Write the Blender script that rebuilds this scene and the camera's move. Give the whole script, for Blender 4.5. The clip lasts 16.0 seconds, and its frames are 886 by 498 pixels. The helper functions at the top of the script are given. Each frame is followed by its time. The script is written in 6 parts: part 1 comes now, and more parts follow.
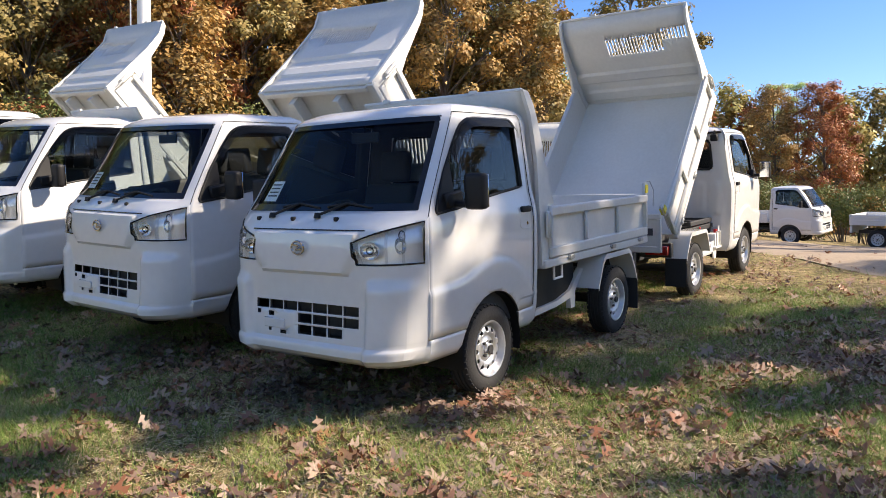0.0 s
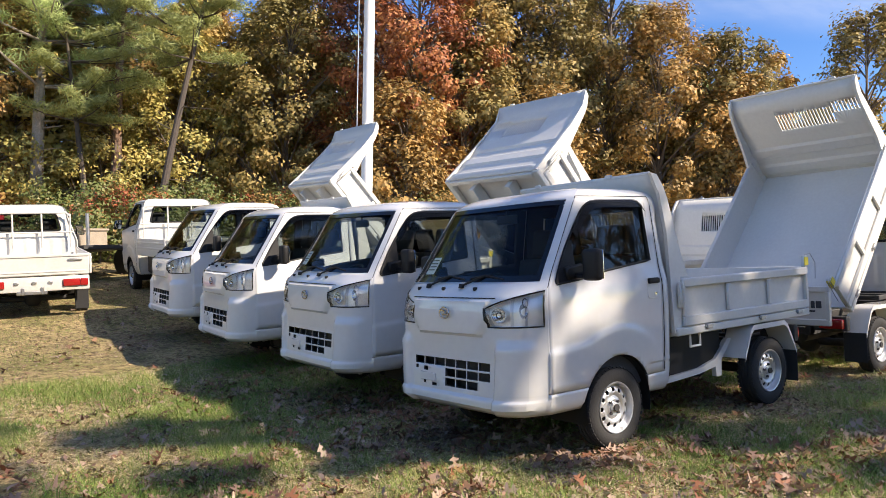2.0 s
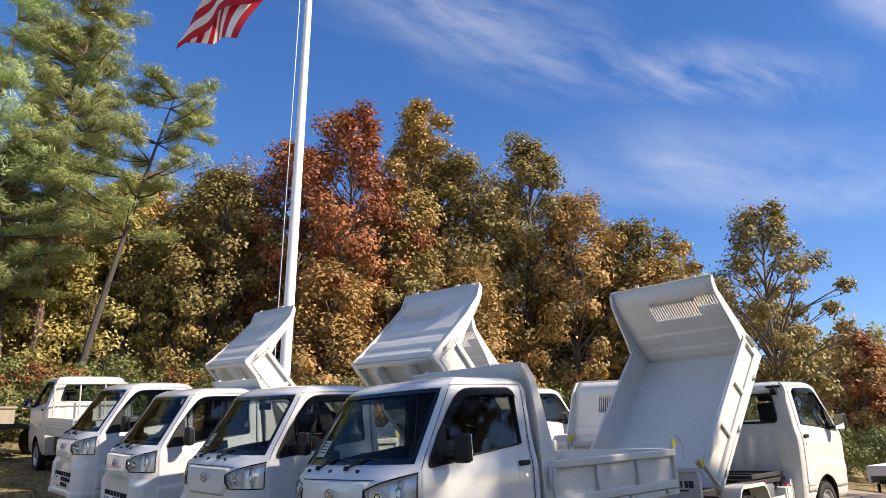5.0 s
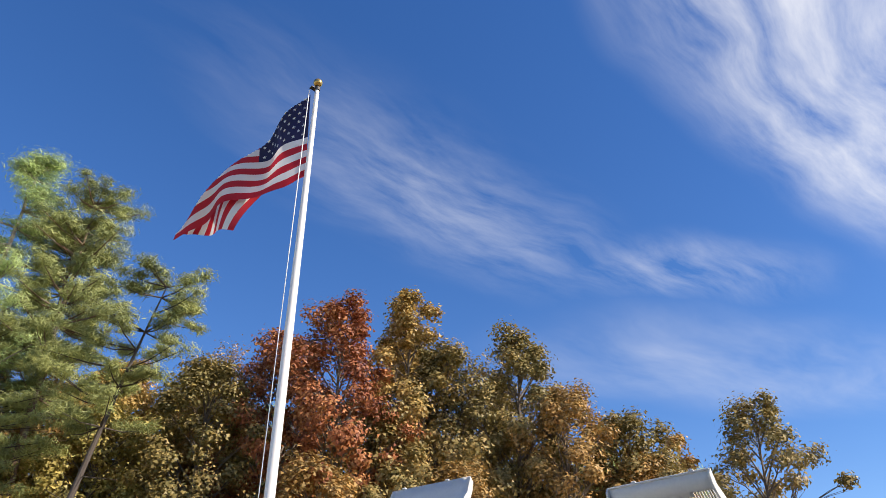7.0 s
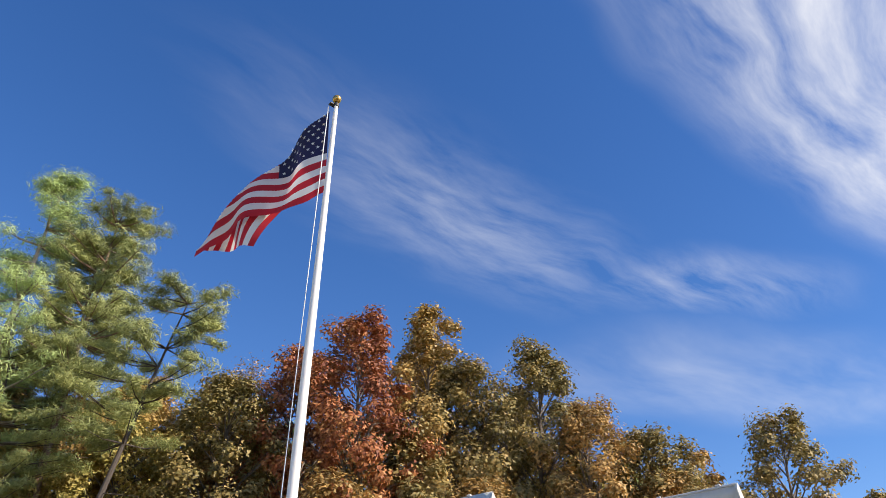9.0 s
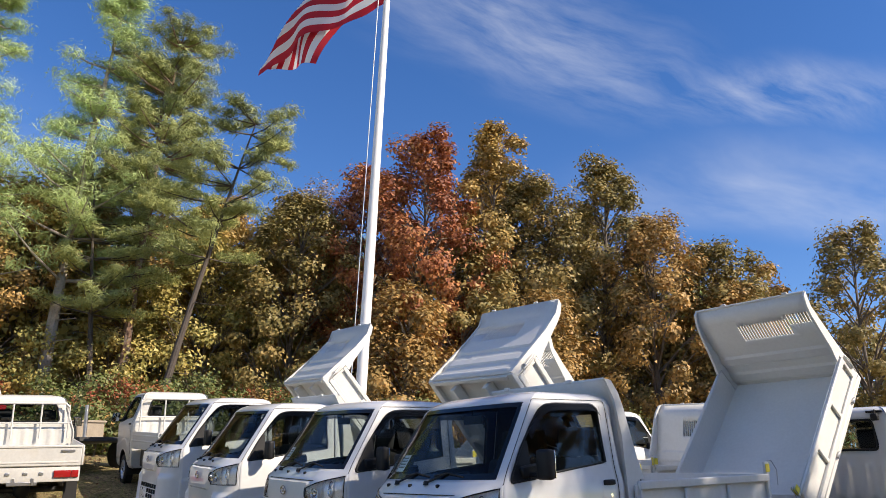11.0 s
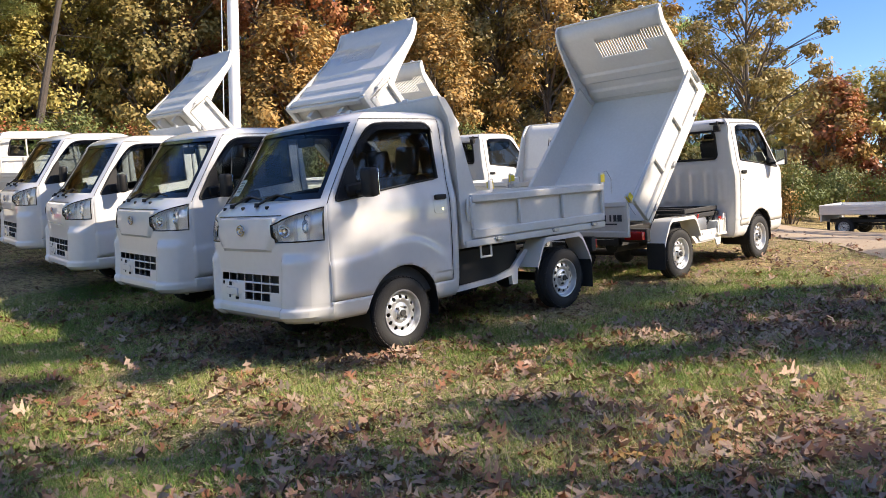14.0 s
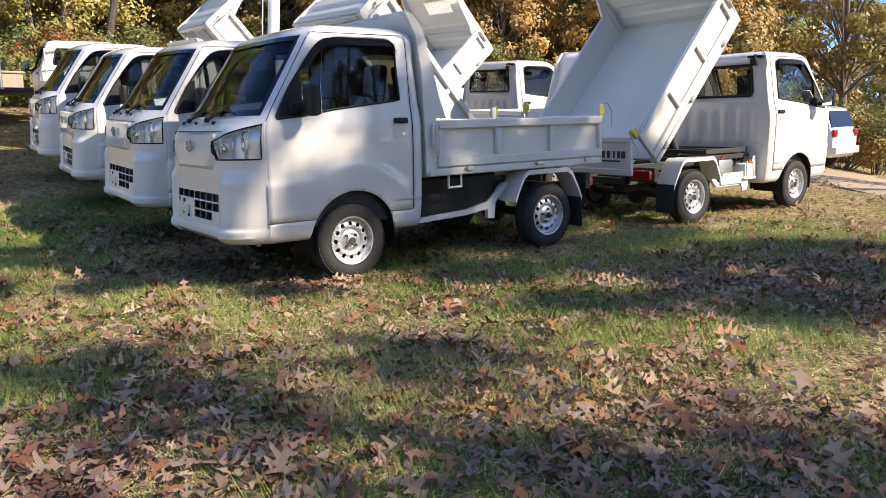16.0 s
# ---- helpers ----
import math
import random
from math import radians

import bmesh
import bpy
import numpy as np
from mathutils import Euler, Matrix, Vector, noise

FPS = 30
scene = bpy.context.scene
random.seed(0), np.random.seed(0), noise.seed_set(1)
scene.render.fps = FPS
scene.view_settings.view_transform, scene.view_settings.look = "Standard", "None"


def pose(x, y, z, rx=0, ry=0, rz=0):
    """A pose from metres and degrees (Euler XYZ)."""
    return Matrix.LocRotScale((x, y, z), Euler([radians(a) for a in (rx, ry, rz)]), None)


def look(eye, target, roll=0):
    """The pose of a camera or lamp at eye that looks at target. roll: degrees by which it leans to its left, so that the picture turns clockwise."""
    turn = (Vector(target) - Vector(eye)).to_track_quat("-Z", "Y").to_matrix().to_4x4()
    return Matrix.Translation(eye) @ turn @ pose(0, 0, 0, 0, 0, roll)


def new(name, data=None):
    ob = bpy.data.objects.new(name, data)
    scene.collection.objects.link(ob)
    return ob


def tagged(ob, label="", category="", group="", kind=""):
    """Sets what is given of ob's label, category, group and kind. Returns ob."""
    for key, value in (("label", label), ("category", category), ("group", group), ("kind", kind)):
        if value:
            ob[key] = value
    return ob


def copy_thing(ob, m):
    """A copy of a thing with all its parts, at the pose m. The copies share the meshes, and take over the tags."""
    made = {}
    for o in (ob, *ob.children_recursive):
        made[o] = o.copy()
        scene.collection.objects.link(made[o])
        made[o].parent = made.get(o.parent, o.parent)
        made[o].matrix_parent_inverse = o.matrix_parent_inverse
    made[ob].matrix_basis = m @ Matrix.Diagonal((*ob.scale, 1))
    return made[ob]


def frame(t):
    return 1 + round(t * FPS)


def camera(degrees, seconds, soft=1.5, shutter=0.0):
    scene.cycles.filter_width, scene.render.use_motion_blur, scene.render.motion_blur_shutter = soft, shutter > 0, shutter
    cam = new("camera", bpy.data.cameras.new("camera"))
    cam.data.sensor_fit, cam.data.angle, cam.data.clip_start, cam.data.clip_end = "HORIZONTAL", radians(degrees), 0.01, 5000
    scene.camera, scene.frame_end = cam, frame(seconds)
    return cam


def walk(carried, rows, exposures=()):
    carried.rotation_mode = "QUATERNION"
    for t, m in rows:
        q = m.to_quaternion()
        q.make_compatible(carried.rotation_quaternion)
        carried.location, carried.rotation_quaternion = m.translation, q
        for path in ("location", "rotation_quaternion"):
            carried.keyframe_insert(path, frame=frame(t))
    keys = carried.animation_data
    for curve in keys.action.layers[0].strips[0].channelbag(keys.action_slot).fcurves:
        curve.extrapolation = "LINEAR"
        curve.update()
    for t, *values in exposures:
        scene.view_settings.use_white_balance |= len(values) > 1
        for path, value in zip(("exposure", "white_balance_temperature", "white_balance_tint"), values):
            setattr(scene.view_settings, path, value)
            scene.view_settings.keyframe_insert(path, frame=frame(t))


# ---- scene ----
cam = camera(60.3, 16.0, soft=0.8)

# The field slopes gently: SITE carries the field's own plane (trucks' frame) into the upright world.
UP = Vector((-0.025, 0.089, 0.9957)).normalized()
SITE = UP.rotation_difference(Vector((0, 0, 1))).to_matrix().to_4x4()

# seconds, then eye and turn over the field's plane
PATH = (
    (0, 3.143, -3.821, 1.359, 84.08, 2.00, 35.64),
    (0.5, 3.414, -3.786, 1.368, 84.67, 1.55, 42.36),
    (1, 3.639, -3.831, 1.370, 86.88, 2.03, 47.11),
    (1.5, 3.867, -3.907, 1.350, 89.20, 2.75, 50.82),
    (2, 4.082, -3.944, 1.343, 90.44, 2.77, 52.79),
    (2.5, 4.326, -3.906, 1.306, 91.09, 2.75, 53.80),
    (3, 4.508, -3.921, 1.311, 91.45, 2.75, 54.23),
    (3.5, 4.651, -4.022, 1.311, 92.45, 3.08, 53.56),
    (4, 4.742, -4.057, 1.325, 93.94, 2.93, 52.06),
    (4.5, 4.790, -4.060, 1.359, 96.19, 2.65, 50.33),
    (5, 4.794, -4.048, 1.376, 103.24, 2.74, 48.00),
    (5.2, 4.832, -4.096, 1.376, 106.10, 2.70, 47.34),
    (7.3, 4.767, -4.064, 1.356, 117.96, 2.89, 47.33),
    (7.5, 4.761, -4.061, 1.354, 118.29, 2.94, 47.50),
    (8, 4.746, -4.054, 1.350, 118.90, 2.82, 47.98),
    (8.2, 4.740, -4.051, 1.348, 118.99, 2.62, 48.07),
    (10.3, 4.675, -4.019, 1.328, 114.24, 2.18, 50.69),
    (10.5, 4.663, -4.014, 1.323, 110.71, 1.73, 51.81),
    (11, 4.686, -4.037, 1.302, 105.27, 1.46, 53.29),
    (11.5, 4.720, -4.068, 1.288, 100.99, 1.69, 54.20),
    (12, 4.753, -4.029, 1.262, 97.17, 2.32, 54.15),
    (12.5, 4.815, -3.909, 1.232, 93.01, 2.86, 52.11),
    (13, 4.897, -3.761, 1.218, 89.76, 3.29, 49.55),
    (13.5, 4.955, -3.639, 1.202, 87.37, 3.70, 47.92),
    (14, 4.968, -3.506, 1.202, 85.00, 3.91, 46.85),
    (14.5, 5.033, -3.290, 1.204, 83.09, 3.20, 47.91),
    (15, 5.196, -3.061, 1.170, 81.67, 2.24, 49.53),
    (15.5, 5.359, -2.853, 1.160, 80.81, 1.69, 51.62),
    (16, 5.331, -2.617, 1.117, 80.13, 1.34, 53.41),
)
walk(cam, [(t, SITE @ pose(x, y, z, rx, ry, rz)) for t, x, y, z, rx, ry, rz in PATH],
     exposures=((0.0, 1.04, 7500, 14), (3.5, 1.08, 7500, 14), (5.0, 0.76, 7300, 14), (7.5, 0.70, 7200, 13), (8.0, 0.70, 7200, 13), (10.5, 0.66, 7200, 13), (11.5, 0.70, 7300, 13), (13.0, 1.00, 7500, 14), (14.5, 1.08, 7500, 14), (16.0, 1.10, 7500, 14)))

# ---- world, sun and sky ----
SUN = Vector((0.69, 0.40, 0.60)).normalized()
sun_data = bpy.data.lights.new("sun", "SUN")
sun_data.energy, sun_data.angle, sun_data.color = 4.7, radians(0.53), (1.0, 0.93, 0.82)
sun = new("sun", sun_data)
sun.matrix_world = look(SUN * 60, (0, 0, 0))


def sky_world():
    w = bpy.data.worlds.new("sky")
    w.use_nodes = True
    nt = w.node_tree
    n, l = nt.nodes, nt.links
    n.clear()
    out = n.new("ShaderNodeOutputWorld")
    bg = n.new("ShaderNodeBackground")
    sky = n.new("ShaderNodeTexSky")
    sky.sky_type, sky.sun_disc = "NISHITA", False
    sky.sun_elevation = math.asin(SUN.z)
    sky.sun_rotation = math.atan2(SUN.x, SUN.y)
    sky.altitude, sky.air_density, sky.dust_density, sky.ozone_density = 200, 0.95, 0.12, 2.2
    co = n.new("ShaderNodeTexCoord")
    # a flat high cloud deck: the view direction divided by its height
    sep = n.new("ShaderNodeSeparateXYZ")
    l.new(co.outputs["Generated"], sep.inputs[0])
    zz = n.new("ShaderNodeMath"); zz.operation = "MAXIMUM"; zz.inputs[1].default_value = 0.06
    l.new(sep.outputs["Z"], zz.inputs[0])
    div = n.new("ShaderNodeVectorMath"); div.operation = "DIVIDE"
    com = n.new("ShaderNodeCombineXYZ")
    for i in range(3):
        l.new(zz.outputs[0], com.inputs[i])
    l.new(co.outputs["Generated"], div.inputs[0]); l.new(com.outputs[0], div.inputs[1])
    # fine drawn-out fibres, bent by a slow noise
    warp = n.new("ShaderNodeTexNoise"); warp.inputs["Scale"].default_value = 1.3; warp.inputs["Detail"].default_value = 3
    l.new(div.outputs[0], warp.inputs["Vector"])
    add = n.new("ShaderNodeVectorMath"); add.operation = "MULTIPLY_ADD"
    add.inputs[1].default_value = (0.32, 0.32, 0.0)
    l.new(warp.outputs["Color"], add.inputs[0]); l.new(div.outputs[0], add.inputs[2])

    def fibres(turn, sx, sy, lo, hi, detail=9):
        mp = n.new("ShaderNodeMapping"); mp.inputs["Rotation"].default_value = (0, 0, radians(turn)); mp.inputs["Scale"].default_value = (sx, sy, 1)
        l.new(add.outputs[0], mp.inputs["Vector"])
        fib = n.new("ShaderNodeTexNoise"); fib.inputs["Scale"].default_value = 1.0; fib.inputs["Detail"].default_value = detail; fib.inputs["Roughness"].default_value = 0.6
        l.new(mp.outputs[0], fib.inputs["Vector"])
        r1 = n.new("ShaderNodeMapRange"); r1.inputs[1].default_value, r1.inputs[2].default_value = lo, hi
        l.new(fib.outputs["Fac"], r1.inputs[0])
        return r1.outputs[0]

    def bank(cx, cy, turn, sx, sy, strength, tex, inner=0.35):
        mp = n.new("ShaderNodeMapping"); mp.vector_type = "TEXTURE"
        mp.inputs["Location"].default_value, mp.inputs["Rotation"].default_value, mp.inputs["Scale"].default_value = (cx, cy, 1), (0, 0, radians(turn)), (sx, sy, 1)
        mw = n.new("ShaderNodeVectorMath"); mw.operation = "MULTIPLY_ADD"; mw.inputs[1].default_value = (0.35, 0.35, 0.0)
        l.new(warp.outputs["Color"], mw.inputs[0]); l.new(div.outputs[0], mw.inputs[2])
        sh = n.new("ShaderNodeVectorMath"); sh.operation = "SUBTRACT"; sh.inputs[1].default_value = (0.175, 0.175, 0.0)
        l.new(mw.outputs[0], sh.inputs[0]); l.new(sh.outputs[0], mp.inputs["Vector"])
        ln = n.new("ShaderNodeVectorMath"); ln.operation = "LENGTH"
        l.new(mp.outputs[0], ln.inputs[0])
        r2 = n.new("ShaderNodeMapRange"); r2.interpolation_type = "SMOOTHSTEP"
        r2.inputs[1].default_value, r2.inputs[2].default_value, r2.inputs[3].default_value, r2.inputs[4].default_value = inner, 1.0, strength, 0.0
        l.new(ln.outputs["Value"], r2.inputs[0])
        mu = n.new("ShaderNodeMath"); mu.operation = "MULTIPLY"
        l.new(r2.outputs[0], mu.inputs[0]); l.new(tex, mu.inputs[1])
        return mu.outputs[0]

    along, across, veil = fibres(8, 8.0, 1.7, 0.32, 0.70, 12), fibres(-36, 9.0, 2.6, 0.36, 0.78, 12), fibres(-70, 2.2, 0.8, 0.30, 0.75, 5)
    total = None
    for out_ in (bank(0.32, 1.3, 0, 0.86, 2.3, 0.80, along, 0.72), bank(-1.02, 1.0, 3, 0.30, 0.85, 0.40, across, 0.05), bank(-0.84, 1.66, -38, 0.24, 0.5, 0.42, across, 0.1), bank(-1.05, 2.4, -28, 0.5, 1.1, 0.40, veil, 0.3), bank(-3.0, -1.0, 20, 1.6, 2.2, 0.5, veil, 0.3)):
        if total is None:
            total = out_
        else:
            ad = n.new("ShaderNodeMath"); ad.operation = "MAXIMUM"
            l.new(total, ad.inputs[0]); l.new(out_, ad.inputs[1])
            total = ad.outputs[0]
    mul2 = n.new("ShaderNodeMath"); mul2.operation = "MULTIPLY"; mul2.inputs[1].default_value = 1.0; mul2.use_clamp = True
    l.new(total, mul2.inputs[0])
    hsv = n.new("ShaderNodeHueSaturation"); hsv.inputs["Saturation"].default_value = 1.32; hsv.inputs["Hue"].default_value = 0.512
    l.new(sky.outputs[0], hsv.inputs["Color"])
    mix = n.new("ShaderNodeMix"); mix.data_type = "RGBA"
    l.new(mul2.outputs[0], mix.inputs["Factor"]); l.new(hsv.outputs[0], mix.inputs["A"])
    mix.inputs["B"].default_value = (4.7, 5.1, 5.7, 1)
    l.new(mix.outputs["Result"], bg.inputs["Color"])
    bg.inputs["Strength"].default_value = 0.124
    l.new(bg.outputs[0], out.inputs[0])
    return w


scene.world = sky_world()


# ---- materials ----
def material(name, colour, rough=0.5, metal=0.0, vary=0.0, scale=6.0, fine=60.0, bump=0.0, coat=0.0, per=0.0, spec=0.5, second=None, mix_at=(0.45, 0.62)):
    """A principled material with two scales of variation; second: a second colour that a broad noise mixes in."""
    m = bpy.data.materials.new(name)
    m.use_nodes = True
    nt = m.node_tree
    n, l = nt.nodes, nt.links
    b = n["Principled BSDF"]
    b.inputs["Base Color"].default_value = (*colour, 1)
    b.inputs["Roughness"].default_value, b.inputs["Metallic"].default_value = rough, metal
    b.inputs["Specular IOR Level"].default_value = spec
    b.inputs["Coat Weight"].default_value = coat
    b.inputs["Coat Roughness"].default_value = 0.035
    if vary or bump or second or per:
        co = n.new("ShaderNodeTexCoord")
        a = n.new("ShaderNodeTexNoise"); a.inputs["Scale"].default_value = scale; a.inputs["Detail"].default_value = 4
        f = n.new("ShaderNodeTexNoise"); f.inputs["Scale"].default_value = fine; f.inputs["Detail"].default_value = 5
        l.new(co.outputs["Object"], a.inputs["Vector"]); l.new(co.outputs["Object"], f.inputs["Vector"])
        s = n.new("ShaderNodeMath"); s.operation = "ADD"
        l.new(a.outputs["Fac"], s.inputs[0]); l.new(f.outputs["Fac"], s.inputs[1])
        v = n.new("ShaderNodeMapRange"); v.inputs[1].default_value, v.inputs[2].default_value = 0.7, 1.3
        v.inputs[3].default_value, v.inputs[4].default_value = 1 - vary, 1 + vary
        l.new(s.outputs[0], v.inputs[0])
        hs = n.new("ShaderNodeHueSaturation")
        hs.inputs["Color"].default_value = (*colour, 1)
        if second:
            mx = n.new("ShaderNodeMix"); mx.data_type = "RGBA"
            mr = n.new("ShaderNodeMapRange"); mr.inputs[1].default_value, mr.inputs[2].default_value = mix_at
            l.new(a.outputs["Fac"], mr.inputs[0]); l.new(mr.outputs[0], mx.inputs["Factor"])
            mx.inputs["A"].default_value, mx.inputs["B"].default_value = (*colour, 1), (*second, 1)
            l.new(mx.outputs["Result"], hs.inputs["Color"])
        if per:
            geo = n.new("ShaderNodeNewGeometry")
            pr = n.new("ShaderNodeMapRange"); pr.inputs[3].default_value, pr.inputs[4].default_value = 1 - per, 1 + per
            l.new(geo.outputs["Random Per Island"], pr.inputs[0])
            pm = n.new("ShaderNodeMath"); pm.operation = "MULTIPLY"
            l.new(v.outputs[0], pm.inputs[0]); l.new(pr.outputs[0], pm.inputs[1]); l.new(pm.outputs[0], hs.inputs["Value"])
        else:
            l.new(v.outputs[0], hs.inputs["Value"])
        l.new(hs.outputs[0], b.inputs["Base Color"])
        rr = n.new("ShaderNodeMapRange"); rr.inputs[1].default_value, rr.inputs[2].default_value = 0.3, 0.7
        rr.inputs[3].default_value, rr.inputs[4].default_value = max(0.02, rough - 0.4 * vary), min(1, rough + 0.4 * vary)
        l.new(a.outputs["Fac"], rr.inputs[0]); l.new(rr.outputs[0], b.inputs["Roughness"])
        if bump:
            bp = n.new("ShaderNodeBump"); bp.inputs["Strength"].default_value = bump; bp.inputs["Distance"].default_value = 0.01
            l.new(f.outputs["Fac"], bp.inputs["Height"]); l.new(bp.outputs[0], b.inputs["Normal"])
    return m


def leaf_material(name, ramp, rough=0.5, through_light=0.2, gain=1.6):
    """Leaves: each its own shade out of the ramp, letting some light through."""
    m = bpy.data.materials.new(name)
    m.use_nodes = True
    n, l = m.node_tree.nodes, m.node_tree.links
    b = n["Principled BSDF"]
    geo = n.new("ShaderNodeNewGeometry")
    cr = n.new("ShaderNodeValToRGB")
    while len(cr.color_ramp.elements) < len(ramp):
        cr.color_ramp.elements.new(0.5)
    for i, (el, c) in enumerate(zip(cr.color_ramp.elements, ramp)):
        el.position, el.color = i / (len(ramp) - 1), (*(x * gain for x in c), 1)
    co = n.new("ShaderNodeTexCoord")
    no = n.new("ShaderNodeTexNoise"); no.inputs["Scale"].default_value = 0.45; no.inputs["Detail"].default_value = 2
    l.new(co.outputs["Object"], no.inputs["Vector"])
    # a clump's common tint and each leaf's own
    ad = n.new("ShaderNodeMath"); ad.operation = "MULTIPLY_ADD"; ad.inputs[1].default_value = 0.55
    mr = n.new("ShaderNodeMapRange"); mr.inputs[1].default_value, mr.inputs[2].default_value = 0.3, 0.7
    mr.inputs[4].default_value = 0.45
    l.new(no.outputs["Fac"], mr.inputs[0])
    l.new(geo.outputs["Random Per Island"], ad.inputs[0]); l.new(mr.outputs[0], ad.inputs[2])
    l.new(ad.outputs[0], cr.inputs["Fac"])
    l.new(cr.outputs[0], b.inputs["Base Color"])
    b.inputs["Roughness"].default_value, b.inputs["Specular IOR Level"].default_value = rough, 0.28
    tr = n.new("ShaderNodeBsdfTranslucent")
    l.new(cr.outputs[0], tr.inputs["Color"])
    mx = n.new("ShaderNodeMixShader"); mx.inputs[0].default_value = through_light
    l.new(b.outputs[0], mx.inputs[1]); l.new(tr.outputs[0], mx.inputs[2])
    l.new(mx.outputs[0], n["Material Output"].inputs[0])
    return m


def glass_material(name, tint, gloss_rough=0.0, ior=1.5):
    m = bpy.data.materials.new(name)
    m.use_nodes = True
    n, l = m.node_tree.nodes, m.node_tree.links
    n.remove(n["Principled BSDF"])
    t = n.new("ShaderNodeBsdfTransparent"); t.inputs[0].default_value = (*tint, 1)
    g = n.new("ShaderNodeBsdfGlossy"); g.inputs["Roughness"].default_value = gloss_rough
    f = n.new("ShaderNodeFresnel"); f.inputs[0].default_value = ior
    mx = n.new("ShaderNodeMixShader")
    l.new(f.outputs[0], mx.inputs[0]); l.new(t.outputs[0], mx.inputs[1]); l.new(g.outputs[0], mx.inputs[2])
    l.new(mx.outputs[0], n["Material Output"].inputs[0])
    return m


M = {}
M["paint"] = material("white_paint", (0.65, 0.65, 0.648), 0.5, vary=0.03, scale=2.0, fine=18, coat=1.0)
M["cream"] = material("cream_white_paint", (0.76, 0.75, 0.69), 0.42, vary=0.05, scale=2.5, fine=25, coat=0.2)
M["bedpaint"] = material("bed_white_paint", (0.63, 0.625, 0.60), 0.42, vary=0.05, scale=2.2, fine=30, bump=0.03)
M["oldpaint"] = material("old_white_paint", (0.55, 0.54, 0.51), 0.4, vary=0.08, scale=3, fine=30, coat=0.2, second=(0.50, 0.47, 0.41), mix_at=(0.55, 0.75))
M["liner"] = material("dark_lining", (0.055, 0.057, 0.06), 0.8, vary=0.15)
M["black"] = material("black_plastic", (0.012, 0.012, 0.013), 0.55, vary=0.2, fine=120, bump=0.05, spec=0.3)
M["gloss"] = material("gloss_black", (0.01, 0.01, 0.011), 0.12)
M["rubber"] = material("tyre_rubber", (0.019, 0.019, 0.02), 0.8, vary=0.2, scale=9, fine=90, bump=0.25)
M["rim"] = material("silver_wheel", (0.62, 0.63, 0.65), 0.33, 0.75, vary=0.06, fine=80)
M["lampsilver"] = material("lamp_silver", (0.92, 0.92, 0.93), 0.35, 0.35)
M["lampchrome"] = material("bright_reflector", (0.95, 0.95, 0.96), 0.14, 0.8)
M["chrome"] = material("chrome", (0.86, 0.87, 0.88), 0.08, 1.0)
M["badge"] = material("badge_chrome", (0.5, 0.5, 0.52), 0.12, 1.0)
M["steel"] = material("bare_steel", (0.45, 0.45, 0.46), 0.4, 0.9, vary=0.1)
M["under"] = material("chassis_black", (0.03, 0.03, 0.032), 0.6, vary=0.25, bump=0.1)
M["cloth"] = material("grey_seat_cloth", (0.035, 0.037, 0.042), 0.9, vary=0.12, fine=140, bump=0.1)
M["dash"] = material("dark_dash", (0.045, 0.047, 0.052), 0.7, vary=0.1)
M["paper"] = material("white_paper", (0.8, 0.8, 0.8), 0.7)
M["ink"] = material("dark_print", (0.05, 0.05, 0.06), 0.6)
M["amber"] = material("amber_lens", (0.75, 0.24, 0.02), 0.15, coat=0.5)
M["red"] = material("red_lens", (0.32, 0.014, 0.014), 0.15, coat=0.5)
M["yellow"] = material("yellow_plate", (0.75, 0.62, 0.05), 0.45, vary=0.05)
M["terminal"] = material("red_plastic", (0.5, 0.03, 0.03), 0.5)
M["glass"] = glass_material("clear_glass", (0.86, 0.92, 0.91), ior=1.28)
M["tint"] = glass_material("tinted_glass", (0.45, 0.5, 0.52))
M["sideglass"] = glass_material("side_glass", (0.42, 0.46, 0.46))
M["visor"] = glass_material("smoked_plastic", (0.22, 0.23, 0.25), ior=1.28)
M["lens"] = glass_material("clear_lens", (0.98, 0.98, 0.99))
M["bark"] = material("grey_bark", (0.16, 0.13, 0.105), 0.9, vary=0.3, scale=5, fine=22, bump=0.9)
M["palebark"] = material("pale_pine_bark", (0.30, 0.265, 0.23), 0.9, vary=0.3, scale=5, fine=22, bump=0.9)
M["darkbark"] = material("dark_pine_bark", (0.075, 0.06, 0.05), 0.9, vary=0.3, scale=5, fine=22, bump=0.9)
M["pinebark"] = material("red_pine_bark", (0.22, 0.13, 0.09), 0.9, vary=0.35, scale=4, fine=18, bump=1.0, second=(0.17, 0.14, 0.12))
M["pole"] = material("white_pole_paint", (0.78, 0.78, 0.77), 0.32, vary=0.03, scale=1.5)
M["gold"] = material("gold_ball", (0.55, 0.36, 0.12), 0.3, 0.9)
for key, colour in (("flag_red", (0.52, 0.018, 0.035)), ("flag_white", (0.82, 0.82, 0.82)), ("flag_blue", (0.018, 0.02, 0.085))):
    M[key] = material(key + "_cloth", colour, 0.8, vary=0.04, scale=3, fine=200)
    tree_ = M[key].node_tree
    glow = tree_.nodes.new("ShaderNodeBsdfTranslucent")
    glow.inputs["Color"].default_value = (*colour, 1)
    both = tree_.nodes.new("ShaderNodeMixShader")
    both.inputs[0].default_value = 0.35
    tree_.links.new(tree_.nodes["Principled BSDF"].outputs[0], both.inputs[1])
    tree_.links.new(glow.outputs[0], both.inputs[2])
    tree_.links.new(both.outputs[0], tree_.nodes["Material Output"].inputs[0])
